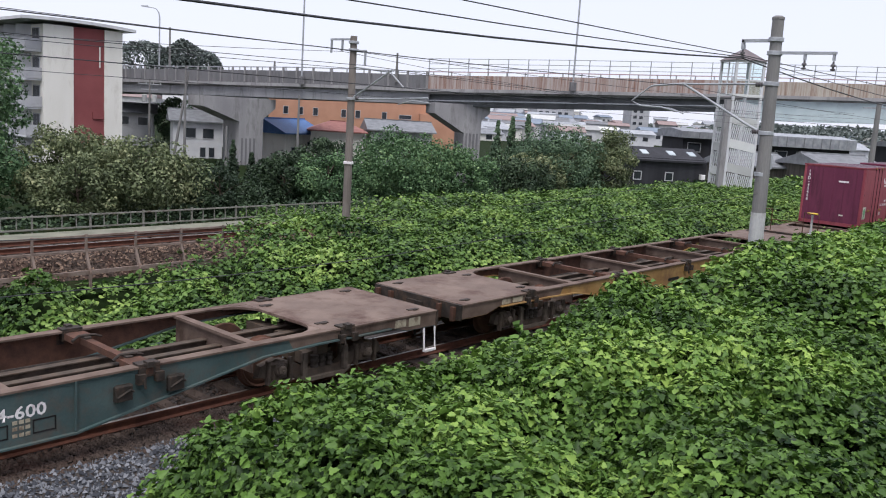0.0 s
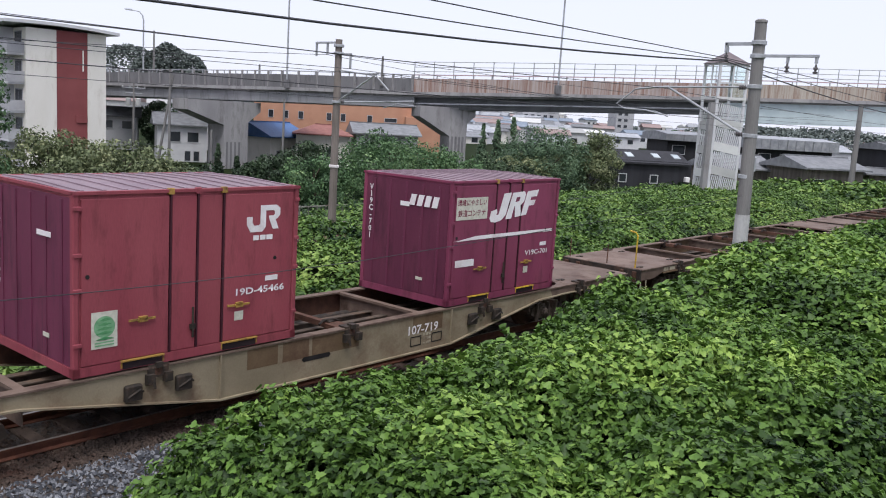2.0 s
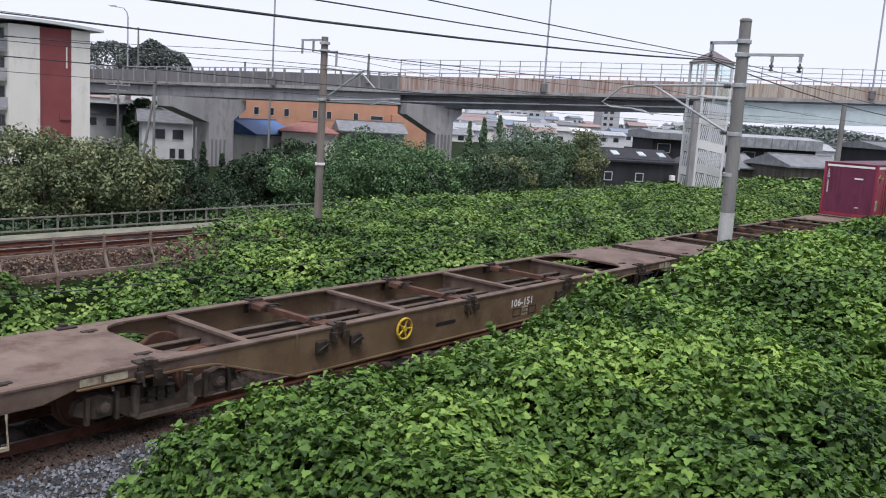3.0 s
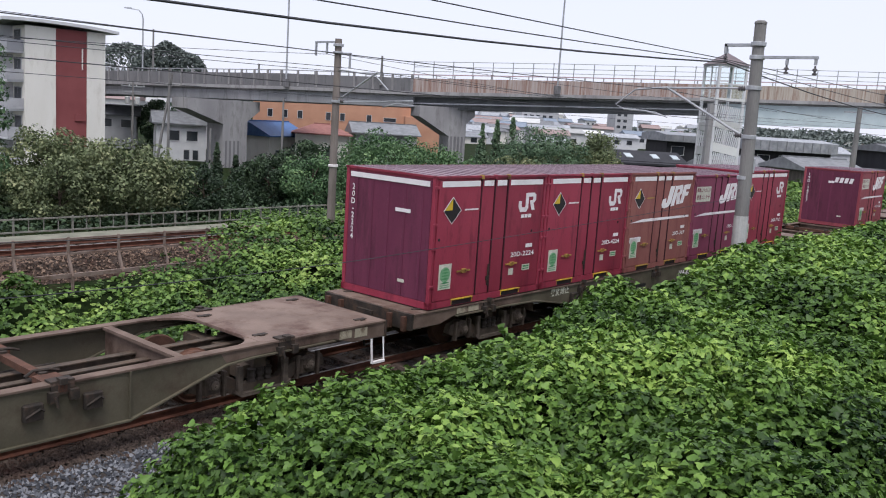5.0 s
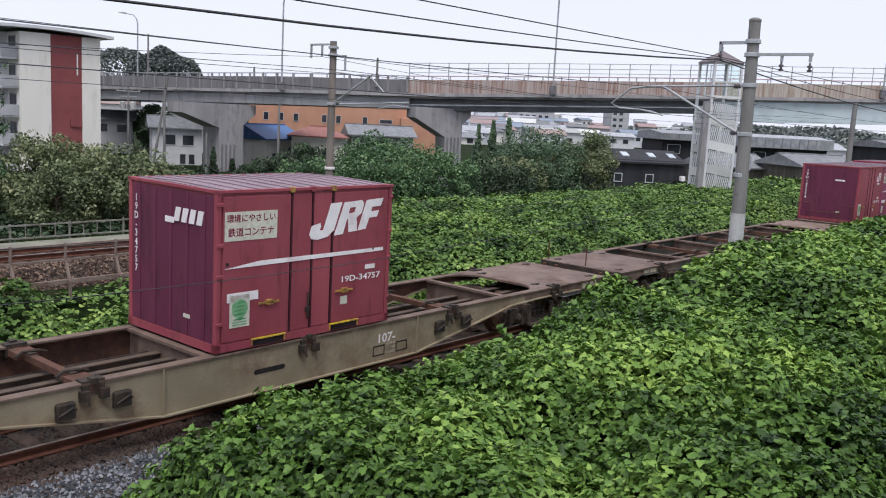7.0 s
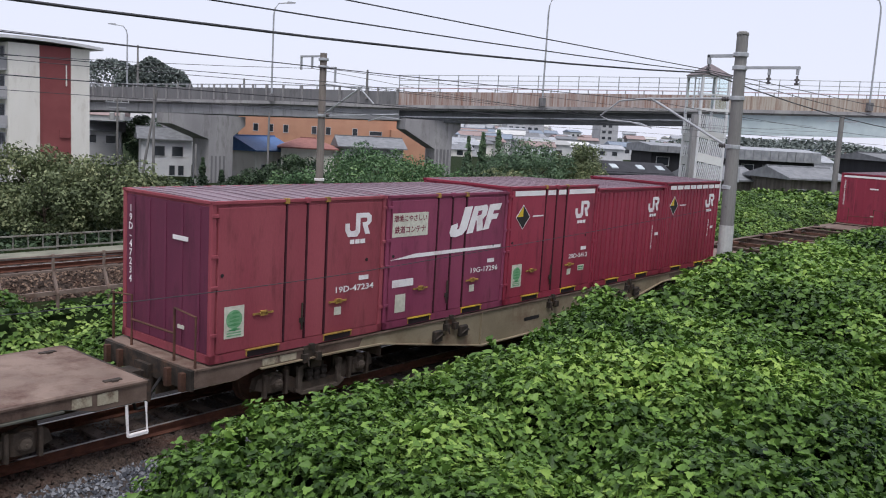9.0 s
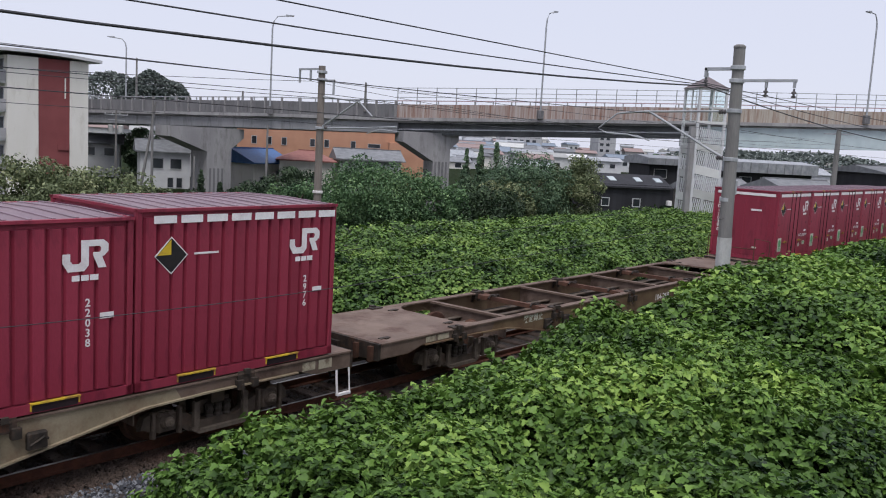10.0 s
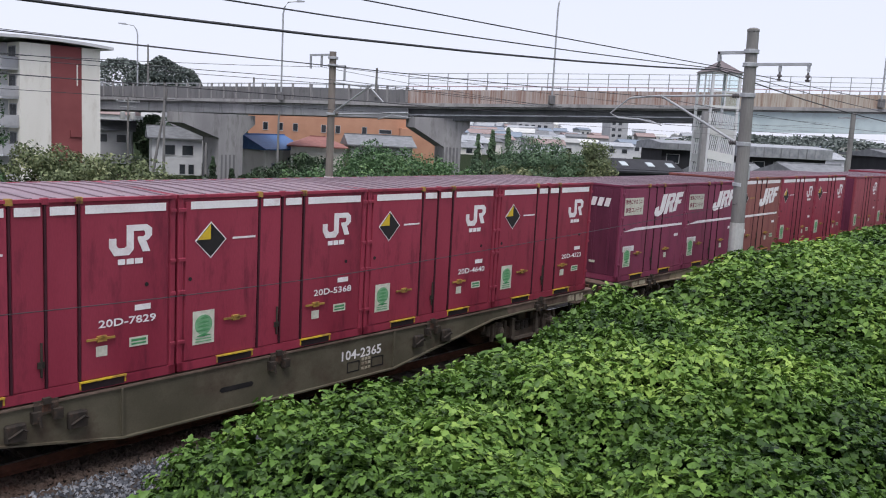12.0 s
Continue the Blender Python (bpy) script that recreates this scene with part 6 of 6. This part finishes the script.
    for hx, hy in ((-9.6, 1.1), (-9.62, -0.1)) if index in (4, 8) else ():
        part("stanchion", shared("stanchion|%g%g" % (hx, hy), lambda g: g.tube([(hx, hy, top), (hx, hy, top + 0.52)], 0.018, 6)), "rust", w)
    part("plate", shared("data_plate", lambda g: g.box(-8.45, -8.15, -1.225, -1.213, top - 0.16, top - 0.05).box(-8.1, -7.75, -1.225, -1.213, top - 0.16, top - 0.05)), plate, w, "small dusty data plate")
    part("plate", shared("data_plate_rear", lambda g: g.box(8.62, 8.9, -1.225, -1.213, top - 0.2, top - 0.06).box(8.98, 9.28, -1.225, -1.213, top - 0.22, top - 0.06)), plate, w)
    part("sill_slot", shared("sill_slot", lambda g: g.prism([(-1.1, 0.57), (-1.06, 0.53), (-0.5, 0.53), (-0.46, 0.57), (-0.5, 0.61), (-1.06, 0.61)], "y", -1.2165, -1.2135)), "black", w)
    if words:
        letters(words, 1.88, -1.2165, top - 0.31, 0.17, "white", w, wide=1.15)
        part("marking_frame", shared("marking_frame", lambda g: [g.box(a, a + 0.3, -1.217, -1.2135, z, z + 0.02) or 0 for a in (1.55, 2.15) for z in (top - 0.62, top - 0.45)] + [g.box(a, a + 0.02, -1.217, -1.2135, top - 0.62, top - 0.43) for a in (1.55, 1.83, 2.15, 2.43)]), "black", w)
    part("data_marking", shared("marking_bars", lambda g: [g.box(1.9 + 0.08 * i, 1.96 + 0.08 * i, -1.217, -1.2135, z, z + 0.05) for i in range(3) for z in (top - 0.62, top - 0.53, top - 0.45)]), "dull", w, kind="stuff")
    for lx in (-4.15, -3.35, 3.35, 4.15):
        o = part("lever_box", shared("lever_box", lambda g: g.slab(-0.13, 0.13, -1.3, -1.21, top - 0.42, top - 0.2, 0.02).tube([(-0.1, -1.3, top - 0.36), (0.06, -1.34, top - 0.26), (0.12, -1.32, top - 0.3)], 0.018, 5)), "grime", w)
        o.location.x = lx
    if wheel:
        hw = part("brake_wheel", shared("brake_wheel", lambda g: [g.tube([(-3.3 + 0.2 * math.cos(a * 0.393), -1.27, 0.66 + 0.2 * math.sin(a * 0.393)), (-3.3 + 0.2 * math.cos((a + 1) * 0.393), -1.27, 0.66 + 0.2 * math.sin((a + 1) * 0.393))], 0.024, 6) for a in range(16)] + [g.tube([(-3.3, -1.27, 0.66), (-3.3 + 0.2 * math.cos(a * 1.257), -1.27, 0.66 + 0.2 * math.sin(a * 1.257))], 0.018, 5) for a in range(5)] + [g.tube([(-3.3, -1.3, 0.66), (-3.3, -1.2, 0.66)], 0.05, 8)]), "yellow", w, "yellow hand-brake wheel")
        hw.location.x = 1.22
    return w


def brake_stand(w, x, y):
    s = part("brake_stand", Geo().tube([(x, y, 0.97), (x, y, 1.72)], 0.045, 8).box(x - 0.1, x + 0.1, y - 0.1, y + 0.1, 0.97, 1.0), "polebase", w, "pale grey brake column")
    part("brake_wheel", Geo().lathe((x, y, 1.72), "z", [(0, 0.16), (0.02, 0.2), (0.05, 0.2), (0.06, 0.15)], 16), "yellow", s, "worn yellow hand-brake wheel")


def end_rail(w, s):
    x = s * 9.66
    g = Geo().tube([(x, -1.15, 0.97), (x, -1.15, 1.75), (x, -0.6, 1.8), (x, -0.6, 0.97)], 0.022, 6).tube([(x, 1.15, 0.97), (x, 1.15, 1.75), (x, 0.6, 1.8), (x, 0.6, 0.97)], 0.022, 6).tube([(x, -0.6, 1.4), (x, 0.6, 1.4)], 0.018, 6)
    part("end_rail", g, "rust", w, "rusty tubular end rail")


L, B2 = 3.715, 1.225


def jr_mark(parent, x, z, s, y):
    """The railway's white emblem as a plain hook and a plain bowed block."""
    hook = [(-0.75, 0.08), (-0.75, -0.2), (-0.58, -0.48), (-0.06, -0.48), (0.1, -0.3), (0.1, 0.49), (-0.15, 0.49), (-0.15, -0.18), (-0.22, -0.24), (-0.42, -0.24), (-0.5, -0.14), (-0.5, 0.08)]
    bow = [(0.1, 0.49), (0.58, 0.49), (0.75, 0.36), (0.75, 0.12), (0.62, -0.02), (0.54, -0.04), (0.69, -0.4), (0.42, -0.4), (0.24, 0.0), (0.24, 0.1), (0.45, 0.1), (0.5, 0.15), (0.5, 0.25), (0.45, 0.29), (0.1, 0.29)]
    g = Geo()
    for poly in (hook, bow):
        g.prism([(x + px * s, z + pz * s) for px, pz in poly], "y", y - 0.003, y)
    for a, b in ((-0.45, -0.2), (-0.15, 0.1), (0.14, 0.42)):
        g.box(x + a * s, x + b * s, y - 0.003, y, z - 0.78 * s, z - 0.6 * s)
    part("emblem", g, "white", parent, "white painted railway emblem")


def jrf_mark(parent, x, z, s, y, end=False):
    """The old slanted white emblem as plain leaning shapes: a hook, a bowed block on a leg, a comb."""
    hook = [(0.27, 0.08), (0.42, 0.06), (0.32, 0.78), (0.24, 0.94), (0.11, 1.0), (0.03, 0.97), (0.0, 0.85), (0.03, 0.63), (0.14, 0.57), (0.15, 0.67), (0.13, 0.76), (0.175, 0.76)]
    stem = [(0.45, 0.07), (0.55, 0.06), (0.44, 0.91), (0.32, 0.93)]
    bow = [(0.55, 0.06), (0.69, 0.03), (0.72, 0.13), (0.69, 0.38), (0.62, 0.5), (0.49, 0.52), (0.51, 0.38), (0.59, 0.35), (0.61, 0.21), (0.53, 0.22)]
    leg = [(0.505, 0.515), (0.62, 0.49), (0.635, 0.85), (0.515, 0.88)]
    comb = [(0.755, 0.04), (1.0, 0.0), (0.96, 0.22), (0.84, 0.235), (0.825, 0.35), (0.94, 0.34), (0.91, 0.51), (0.80, 0.525), (0.755, 0.82), (0.64, 0.85)]
    g = Geo()
    for poly in (hook, stem, bow, leg, comb):
        g.prism([(x + px * s * 2.65, z - pz * s) for px, pz in reversed(poly)], "y", y - 0.003, y)
    part("emblem", g, "white", parent, "old slanted white painted emblem")


def container(x6, style, words, end_words, paint=None, eco=True, end="endpaint"):
    """A twelve-foot freight container; x6: its leading face at 6 s."""
    tall = 2.6 if style in ("striped", "ribbed_tall", "striped_old") else 2.5
    pnt = paint or {"striped": "maroon", "plain": "faded", "old": "purple", "striped_old": "brownred", "ribbed": "maroon", "ribbed_tall": "maroon"}[style]
    what = {"striped": "maroon freight container, white band, black and yellow diamond", "plain": "faded maroon freight container with a white emblem",
            "old": "purplish maroon freight container with old white emblem and stripe", "striped_old": "sun-bleached brown freight container with an old white emblem",
            "ribbed": "maroon freight container with ribbed sides", "ribbed_tall": "tall maroon ribbed freight container with a diamond mark"}[style]
    c = thing("freight_container", what, "container", "containers on the train", at=pose(x6, 0, 1.0))
    TRAIN.append((c, x6))
    hs = tall - 0.05
    Y = -B2
    b = part("body", shared("body|%g%d" % (tall, style.startswith("ribbed")), lambda g: g.slab(0.03, L - 0.03, Y + (0.055 if style.startswith("ribbed") else 0.03), -Y - 0.03, 0.12, hs, 0.03)), pnt, c)
    part("end_panel", shared("end_panel|%g" % tall, lambda g: g.slab(0.018, 0.04, Y + 0.1, -Y - 0.1, 0.14, hs - 0.07, 0.006)), end or pnt, c, "purple end wall, darker than the sides" if end else "")
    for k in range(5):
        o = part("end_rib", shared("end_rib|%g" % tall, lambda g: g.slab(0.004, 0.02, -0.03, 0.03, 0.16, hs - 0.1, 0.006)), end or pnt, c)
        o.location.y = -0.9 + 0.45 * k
    # corner posts, sills, roof
    part("base_frame", shared("base_frame", lambda g: g.box(0, L, Y, Y + 0.1, 0.0, 0.13).box(0, L, -Y - 0.1, -Y, 0.0, 0.13).box(0, 0.1, Y, -Y, 0.0, 0.13).box(L - 0.1, L, Y, -Y, 0.0, 0.13)), pnt, c)
    for px in (0.0, L - 0.09):
        for py in (Y, -Y - 0.09):
            part("corner_post", shared("corner_post|%g%g%g" % (px, py, tall), lambda g: g.slab(px, px + 0.09, py, py + 0.09, 0.0, hs, 0.018)), pnt, c)
    part("top_rail", shared("top_rail|%g" % tall, lambda g: g.box(0.0, L, Y - 0.012, Y + 0.07, hs - 0.025, hs + 0.018).box(0.0, L, -Y - 0.07, -Y + 0.012, hs - 0.025, hs + 0.018).box(0.0, 0.07, Y, -Y, hs - 0.025, hs + 0.018).box(L - 0.07, L, Y, -Y, hs - 0.025, hs + 0.018)), pnt, c)
    r = part("roof", shared("roof|%g" % tall, lambda g: g.prism([(Y + 0.05, hs), (-Y - 0.05, hs), (-Y - 0.05, hs + 0.012), (0, hs + 0.04), (Y + 0.05, hs + 0.012)], "x", 0.05, L - 0.05)), "roof", c, "dusty pale ribbed roof")
    rib = shared("roof_rib|%g" % tall, lambda g: g.prism([(Y + 0.06, hs + 0.005), (-Y - 0.06, hs + 0.005), (-Y - 0.06, hs + 0.03), (0, hs + 0.058), (Y + 0.06, hs + 0.03)], "x", -0.025, 0.025))
    for i in range(12):
        o = part("roof_rib", rib, "roof", r)
        o.location.x = 0.16 + i * (L - 0.32) / 11
    if not style.startswith("ribbed"):
        # side doors: two leaves and a narrow pair, with dark seams, rods and keepers
        seams = (1.42, 1.86, 2.3)
        part("door", shared("door_wide|%g" % tall, lambda g: g.slab(0.12, 1.40, Y + 0.004, Y + 0.05, 0.15, hs - 0.08, 0.012)), pnt, c)
        part("door", shared("door_wide2|%g" % tall, lambda g: g.slab(2.32, L - 0.12, Y + 0.004, Y + 0.05, 0.15, hs - 0.08, 0.012)), pnt, c)
        for a, q in ((1.44, 1.845), (1.875, 2.28)):
            part("door_leaf", shared("door_leaf|%g%g" % (a, tall), lambda g: g.slab(a, q, Y + 0.012, Y + 0.05, 0.15, hs - 0.08, 0.012)), pnt, c)
        for sx in seams:
            part("door_seal", shared("door_seal|%g%g" % (sx, tall), lambda g: g.box(sx - 0.014, sx + 0.014, Y - 0.002, Y + 0.03, 0.14, hs - 0.02)), "seam", c)
            part("rod_cap", shared("rod_cap|%g%g" % (sx, tall), lambda g: g.slab(sx - 0.05, sx + 0.05, Y - 0.015, Y + 0.05, hs - 0.05, hs + 0.035, 0.01)), "ochre" if sx != 1.86 else pnt, c)
        part("lock_rod", shared("lock_rod|%g" % tall, lambda g: g.tube([(1.79, Y - 0.012, 0.3), (1.79, Y - 0.012, 0.75)], 0.016, 6).box(1.74, 1.83, Y - 0.02, Y, 0.42, 0.5)), "grime", c)
        for hx in (0.045, L - 0.045):
            for hz in (0.42, 1.15, 1.62, hs - 0.22):
                part("hinge", shared("hinge|%g%g" % (hx, hz), lambda g: g.slab(hx - 0.045, hx + 0.075 if hx < 1 else hx + 0.045, Y - 0.018, Y + 0.01, hz, hz + 0.05, 0.008)), pnt, c)
        for hx in (0.98, 2.58):
            part("handle", shared("handle|%g" % hx, lambda g: g.box(hx - 0.2, hx + 0.2, Y - 0.03, Y - 0.01, 0.67, 0.70).box(hx - 0.05, hx + 0.08, Y - 0.03, Y + 0.01, 0.645, 0.725)), "ochre", c, "worn yellow door handle")
        for px in (0.34, 3.4):
            for pz in (1.35,):
                part("rivet_plate", shared("rivet|%g" % px, lambda g: g.lathe((px - 0.14, Y - 0.004, pz), "y", [(0, 0.03), (0.008, 0.03)], 8)), "black", c)
    else:
        for i in range(16):
            o = part("side_rib", shared("side_rib|%g" % tall, lambda g: g.prism([(-0.1, Y + 0.06), (-0.075, Y + 0.004), (0.075, Y + 0.004), (0.1, Y + 0.06)], "z", 0.16, hs - 0.1)), pnt, c)
            o.location.x = 0.22 + i * (L - 0.44) / 15
    # fork pockets
    for fx in (1.0, 2.62):
        fp = part("fork_pocket", shared("fork_pocket|%g" % fx, lambda g: g.box(fx - 0.33, fx + 0.33, Y - 0.03, Y + 0.03, 0.116, 0.136).box(fx - 0.33, fx - 0.31, Y - 0.012, Y + 0.03, 0.03, 0.116).box(fx + 0.31, fx + 0.33, Y - 0.012, Y + 0.03, 0.03, 0.116)), "yellow" if style in ("striped", "old", "ribbed", "ribbed_tall") else "ochre", c, "worn yellow fork pocket edge")
        # a black sheet stands for the shade inside the pocket
        part("pocket_hole", shared("pocket_hole|%g" % fx, lambda g: g.box(fx - 0.3, fx + 0.3, Y - 0.004, Y + 0.03, 0.01, 0.115)), "seal", fp)
    # painted markings
    y = Y - 0.001
    if style in ("striped", "striped_old", "ribbed_tall"):
        segs = ((0.2, 1.36), (1.48, 1.8), (1.92, 2.24), (2.38, 3.55)) if style != "ribbed_tall" else tuple((0.26 + k * 0.435, 0.26 + k * 0.435 + 0.36) for k in range(8))
        for a, q in segs:
            part("white_band", shared("white_band|%g%g" % (a, q), lambda g: g.box(a, q, y - 0.003, y + 0.002, 2.36, 2.47)), "white", c)
        if style != "striped_old":
            part("end_band", shared("end_band", lambda g: g.box(0.0, 0.01, -1.08, 1.08, 2.36, 2.46)), "white", c)
        dx, dz, r0 = 0.54, 1.9, 0.25
        em = part("diamond_edge", shared("diamond_edge", lambda g: g.prism([(dx - r0 - .02, dz), (dx, dz - r0 - .02), (dx + r0 + .02, dz), (dx, dz + r0 + .02)], "y", y - 0.002, y)), "white", c, "black and yellow diamond mark")
        part("diamond_black", shared("diamond_black", lambda g: g.prism([(dx - r0, dz - 0.01), (dx, dz - r0), (dx + r0, dz), (dx, dz + r0)], "y", y - 0.004, y)), "black", em)
        part("diamond_yellow", shared("diamond_yellow", lambda g: g.prism([(dx - r0 + 0.02, dz + 0.01), (dx - 0.005, dz + 0.01), (dx - 0.005, dz + r0 - 0.02)], "y", y - 0.006, y)), "yellow", em)
        part("caption_bar", shared("caption_bar", lambda g: g.box(0.92, 1.34, y - 0.003, y, 1.89, 1.92)), "white" if style != "striped_old" else "ochre", c)
    if style in ("striped", "plain", "ribbed", "ribbed_tall"):
        jr_mark(c, 3.02, 1.98, 0.42, y)
    else:
        jrf_mark(c, 1.2 if words.startswith("V19C") else 1.78, 2.24, 0.64, y)
        if style == "old":
            part("white_panel", shared("white_panel", lambda g: g.box(0.14, 1.12, y - 0.003, y, 1.7, 2.14)), "cream_mark", c, "white notice panel")
            letters("環境にやさしい", 0.63, y - 0.005, 2.03, 0.095, "notice", c)
            letters("鉄道コンテナ", 0.63, y - 0.005, 1.82, 0.105, "notice", c)
        part("white_stripe", shared("white_stripe", lambda g: g.prism([(0.12, 1.28), (L - 0.2, 1.3), (L - 0.2, 1.36), (0.8, 1.36)], "y", y - 0.003, y)), "white", c)
        part("caption_bar", shared("caption_bar2", lambda g: g.box(0.2, 0.78, y - 0.003, y, 0.76, 0.9)), "white", c)
    if not style.startswith("ribbed"):
        if words:
            letters(words, 2.98, y - 0.002, 0.87, 0.105, "white", c, wide=1.45)
        part("data_mark", shared("data_mark", lambda g: g.box(3.08, 3.32, y - 0.003, y, 1.0, 1.08)), "white", c)
        part("label", shared("paper_label", lambda g: g.box(2.52, 2.68, y - 0.003, y, 0.44, 0.58)), "cream_mark", c, "small pale label")
        if style in ("striped", "striped_old"):
            lab = part("label", shared("green_label", lambda g: g.box(3.0, 3.28, y - 0.003, y, 0.5, 0.63)), "cream_mark", c)
            part("label_stripe", shared("green_label_stripe", lambda g: g.box(3.03, 3.25, y - 0.005, y, 0.57, 0.605).box(3.03, 3.25, y - 0.005, y, 0.525, 0.55)), "green_mark", lab)
        if eco and words.startswith("19G"):
            part("label", shared("tall_label", lambda g: g.box(0.3, 0.58, y - 0.003, y, 0.28, 0.62)), "cream_mark", c, "upright white paper label")
        elif eco:
            st = part("sticker", shared("eco_sticker", lambda g: g.box(0.25, 0.62, y - 0.003, y, 0.36, 0.86)), "cream_mark", c, "pale sticker with a green round mark")
            part("sticker_mark", shared("eco_mark", lambda g: g.lathe((0.435, y - 0.006, 0.65), "y", [(0, 0.15), (0.006, 0.15)], 18).box(0.3, 0.57, y - 0.006, y, 0.39, 0.41).box(0.3, 0.57, y - 0.006, y, 0.43, 0.45)), "leafgreen", st)
            part("sticker_swirl", shared("eco_swirl", lambda g: [g.prism([(0.3 + 0.02 * k, zz), (0.44, zz + 0.035), (0.56 - 0.01 * k, zz + 0.01), (0.44, zz - 0.012)], "y", y - 0.009, y - 0.006) for k, zz in enumerate((0.56, 0.62, 0.68, 0.74))] + [g.prism([(0.31, 0.48), (0.44, 0.52), (0.57, 0.485), (0.44, 0.47)], "y", y - 0.009, y - 0.0)]), "green_mark", st)
    else:
        for k, ch in enumerate(words):
            letters(ch, 3.05, y - 0.004, 1.35 - k * 0.135, 0.11, "white", c)
        part("data_mark", shared("data_mark2", lambda g: g.box(3.22, 3.42, y - 0.004, y, 1.12, 1.2)), "white", c)
    # marks on the leading end
    for k, ch in enumerate(end_words):
        letters(ch, 0.0, 0.98, 2.15 - k * 0.145, 0.12, "white", c, turn=-90)
    if style in ("old",):
        part("end_emblem", shared("end_emblem", lambda g: [g.prism([(-0.1 - k * 0.2, 1.9), (-0.24 - k * 0.2, 1.9), (-0.3 - k * 0.2, 2.12), (-0.16 - k * 0.2, 2.12)], "x", 0.0, 0.01) for k in range(4)] + [g.box(0.0, 0.01, -0.1, 0.14, 1.86, 1.95)]), "white", c)
    else:
        part("end_caption", shared("end_caption", lambda g: g.box(0.0, 0.01, -0.62, -0.22, 1.8, 1.87)), "white", c)
    part("end_plate", shared("end_plate", lambda g: g.box(0.0, 0.01, -0.55, -0.38, 0.42, 0.48)), "cream_mark", c)
    return c


W = {}
W[1] = wagon(1, "teal", "104-600", "faded blue-green flat container wagon with empty rusty decks")
W[2] = wagon(2, "ochre_w", "107-1369", "ochre flat container wagon with empty rusty decks")
W[3] = wagon(3, "tan", "107-719", "tan flat wagon carrying two containers")
W[4] = wagon(4, "brown", "106-151", "brown empty flat wagon with a yellow hand-brake wheel", wheel=True)
W[5] = wagon(5, "olive", "106-1099", "dull olive-brown empty flat container wagon")
W[6] = wagon(6, "olive", "104-820", "olive flat wagon carrying five containers")
W[7] = wagon(7, "tan", "107-", "tan flat wagon carrying one container")
W[8] = wagon(8, "greygreen", "104-1611", "grey-green empty flat container wagon")
W[9] = wagon(9, "tan", "10 -483", "tan flat wagon carrying five containers")
W[10] = wagon(10, "brown", "104-269", "dark brown empty flat container wagon")
W[11] = wagon(11, "olive", "104-2365", "olive flat wagon carrying five containers")
for k in (12, 13, 14, 15):
    W[k] = wagon(k, ("tan", "olive", "brown", "olive")[k - 12], "", "far flat wagon loaded with containers")
for pa, pb in ((-2.2, -1.6), (-1.5, -0.95), (-0.88, 0.2), (1.6, 2.45)):
    part("patch_panel", Geo().box(pa, pb, -1.2142, -1.2122, 0.6, 0.92), "brown", W[3], "brown repainted panel")
brake_stand(W[3], -9.2, -0.75)
for k in (4,):
    part("marker_post", Geo().tube([(-9.6, -0.95, 0.97), (-9.6, -0.95, 1.85), (-9.58, -0.88, 1.92), (-9.56, -0.7, 1.94)], 0.022, 6), "yellow", W[k], "yellow curved end post")
    part("step", Geo().tube([(-9.7, -1.2, 0.66), (-9.7, -1.24, 0.22), (-9.4, -1.24, 0.22), (-9.4, -1.2, 0.66)], 0.02, 6).box(-9.7, -9.4, -1.27, -1.2, 0.2, 0.24), "dull", W[k], "dusty steel step")
for k in (6, 10):
    letters("突放禁止", -4.7, -1.2165, 0.84, 0.14, "cream_mark", W[k])
end_rail(W[9], -1)
end_rail(W[11], -1)
end_rail(W[3], -1)
container(-60.16, "plain", "19D-45466", "19D-45466")
container(-52.66, "old", "V19C-701", "V19C-701", eco=False)
c6 = -3.85
P5 = 3.7506
for k, (st, nw, ew) in enumerate((("striped", "20D-2224", "20D-2224"), ("striped", "20D-4224", ""), ("striped_old", "20D-369", ""), ("old", "19D-3377", ""), ("striped", "20D-7163", ""))):
    container(c6 + k * P5, st, nw, ew)
container(23.88, "old", "19D-34757", "19D-34757", "faded")
c9 = 56.69
for k, (st, nw, ew) in enumerate((("plain", "19D-47234", "19D-47234"), ("old", "19G-17296", ""), ("striped", "20D-5413", ""), ("ribbed", "22038", ""), ("ribbed_tall", "2976", ""))):
    container(c9 + k * P5, st, nw, ew)
c11 = 97.25
for k, nw in enumerate(("20D-10390", "20D-7829", "20D-5368", "20D-4640", "20D-4323")):
    container(c11 + k * P5, "striped", nw, nw if k == 0 else "", end="")
c12 = c11 + PITCH
for k, st in enumerate(("old", "old", "striped_old", "striped", "striped")):
    container(c12 + k * P5, st, "", "")
for w_i in (13, 14, 15):
    for k in range(5):
        container(c11 + (w_i - 11) * PITCH + k * P5, ("plain", "plain", "striped", "old", "striped")[k], "", "")


# ---- motion ----
def motions():
    """The whole train rolls towards -X; wagons and containers keep their places to each other."""
    times = [0.5 * k for k in range(25)]
    for ob, x6 in TRAIN:
        z = ob.matrix_basis.translation.z
        walk(ob, [(t, pose(x6 - SPEED * (t - SHIFT_T) - LAG.get(t, 0.0), 0, z)) for t in times])


motions()
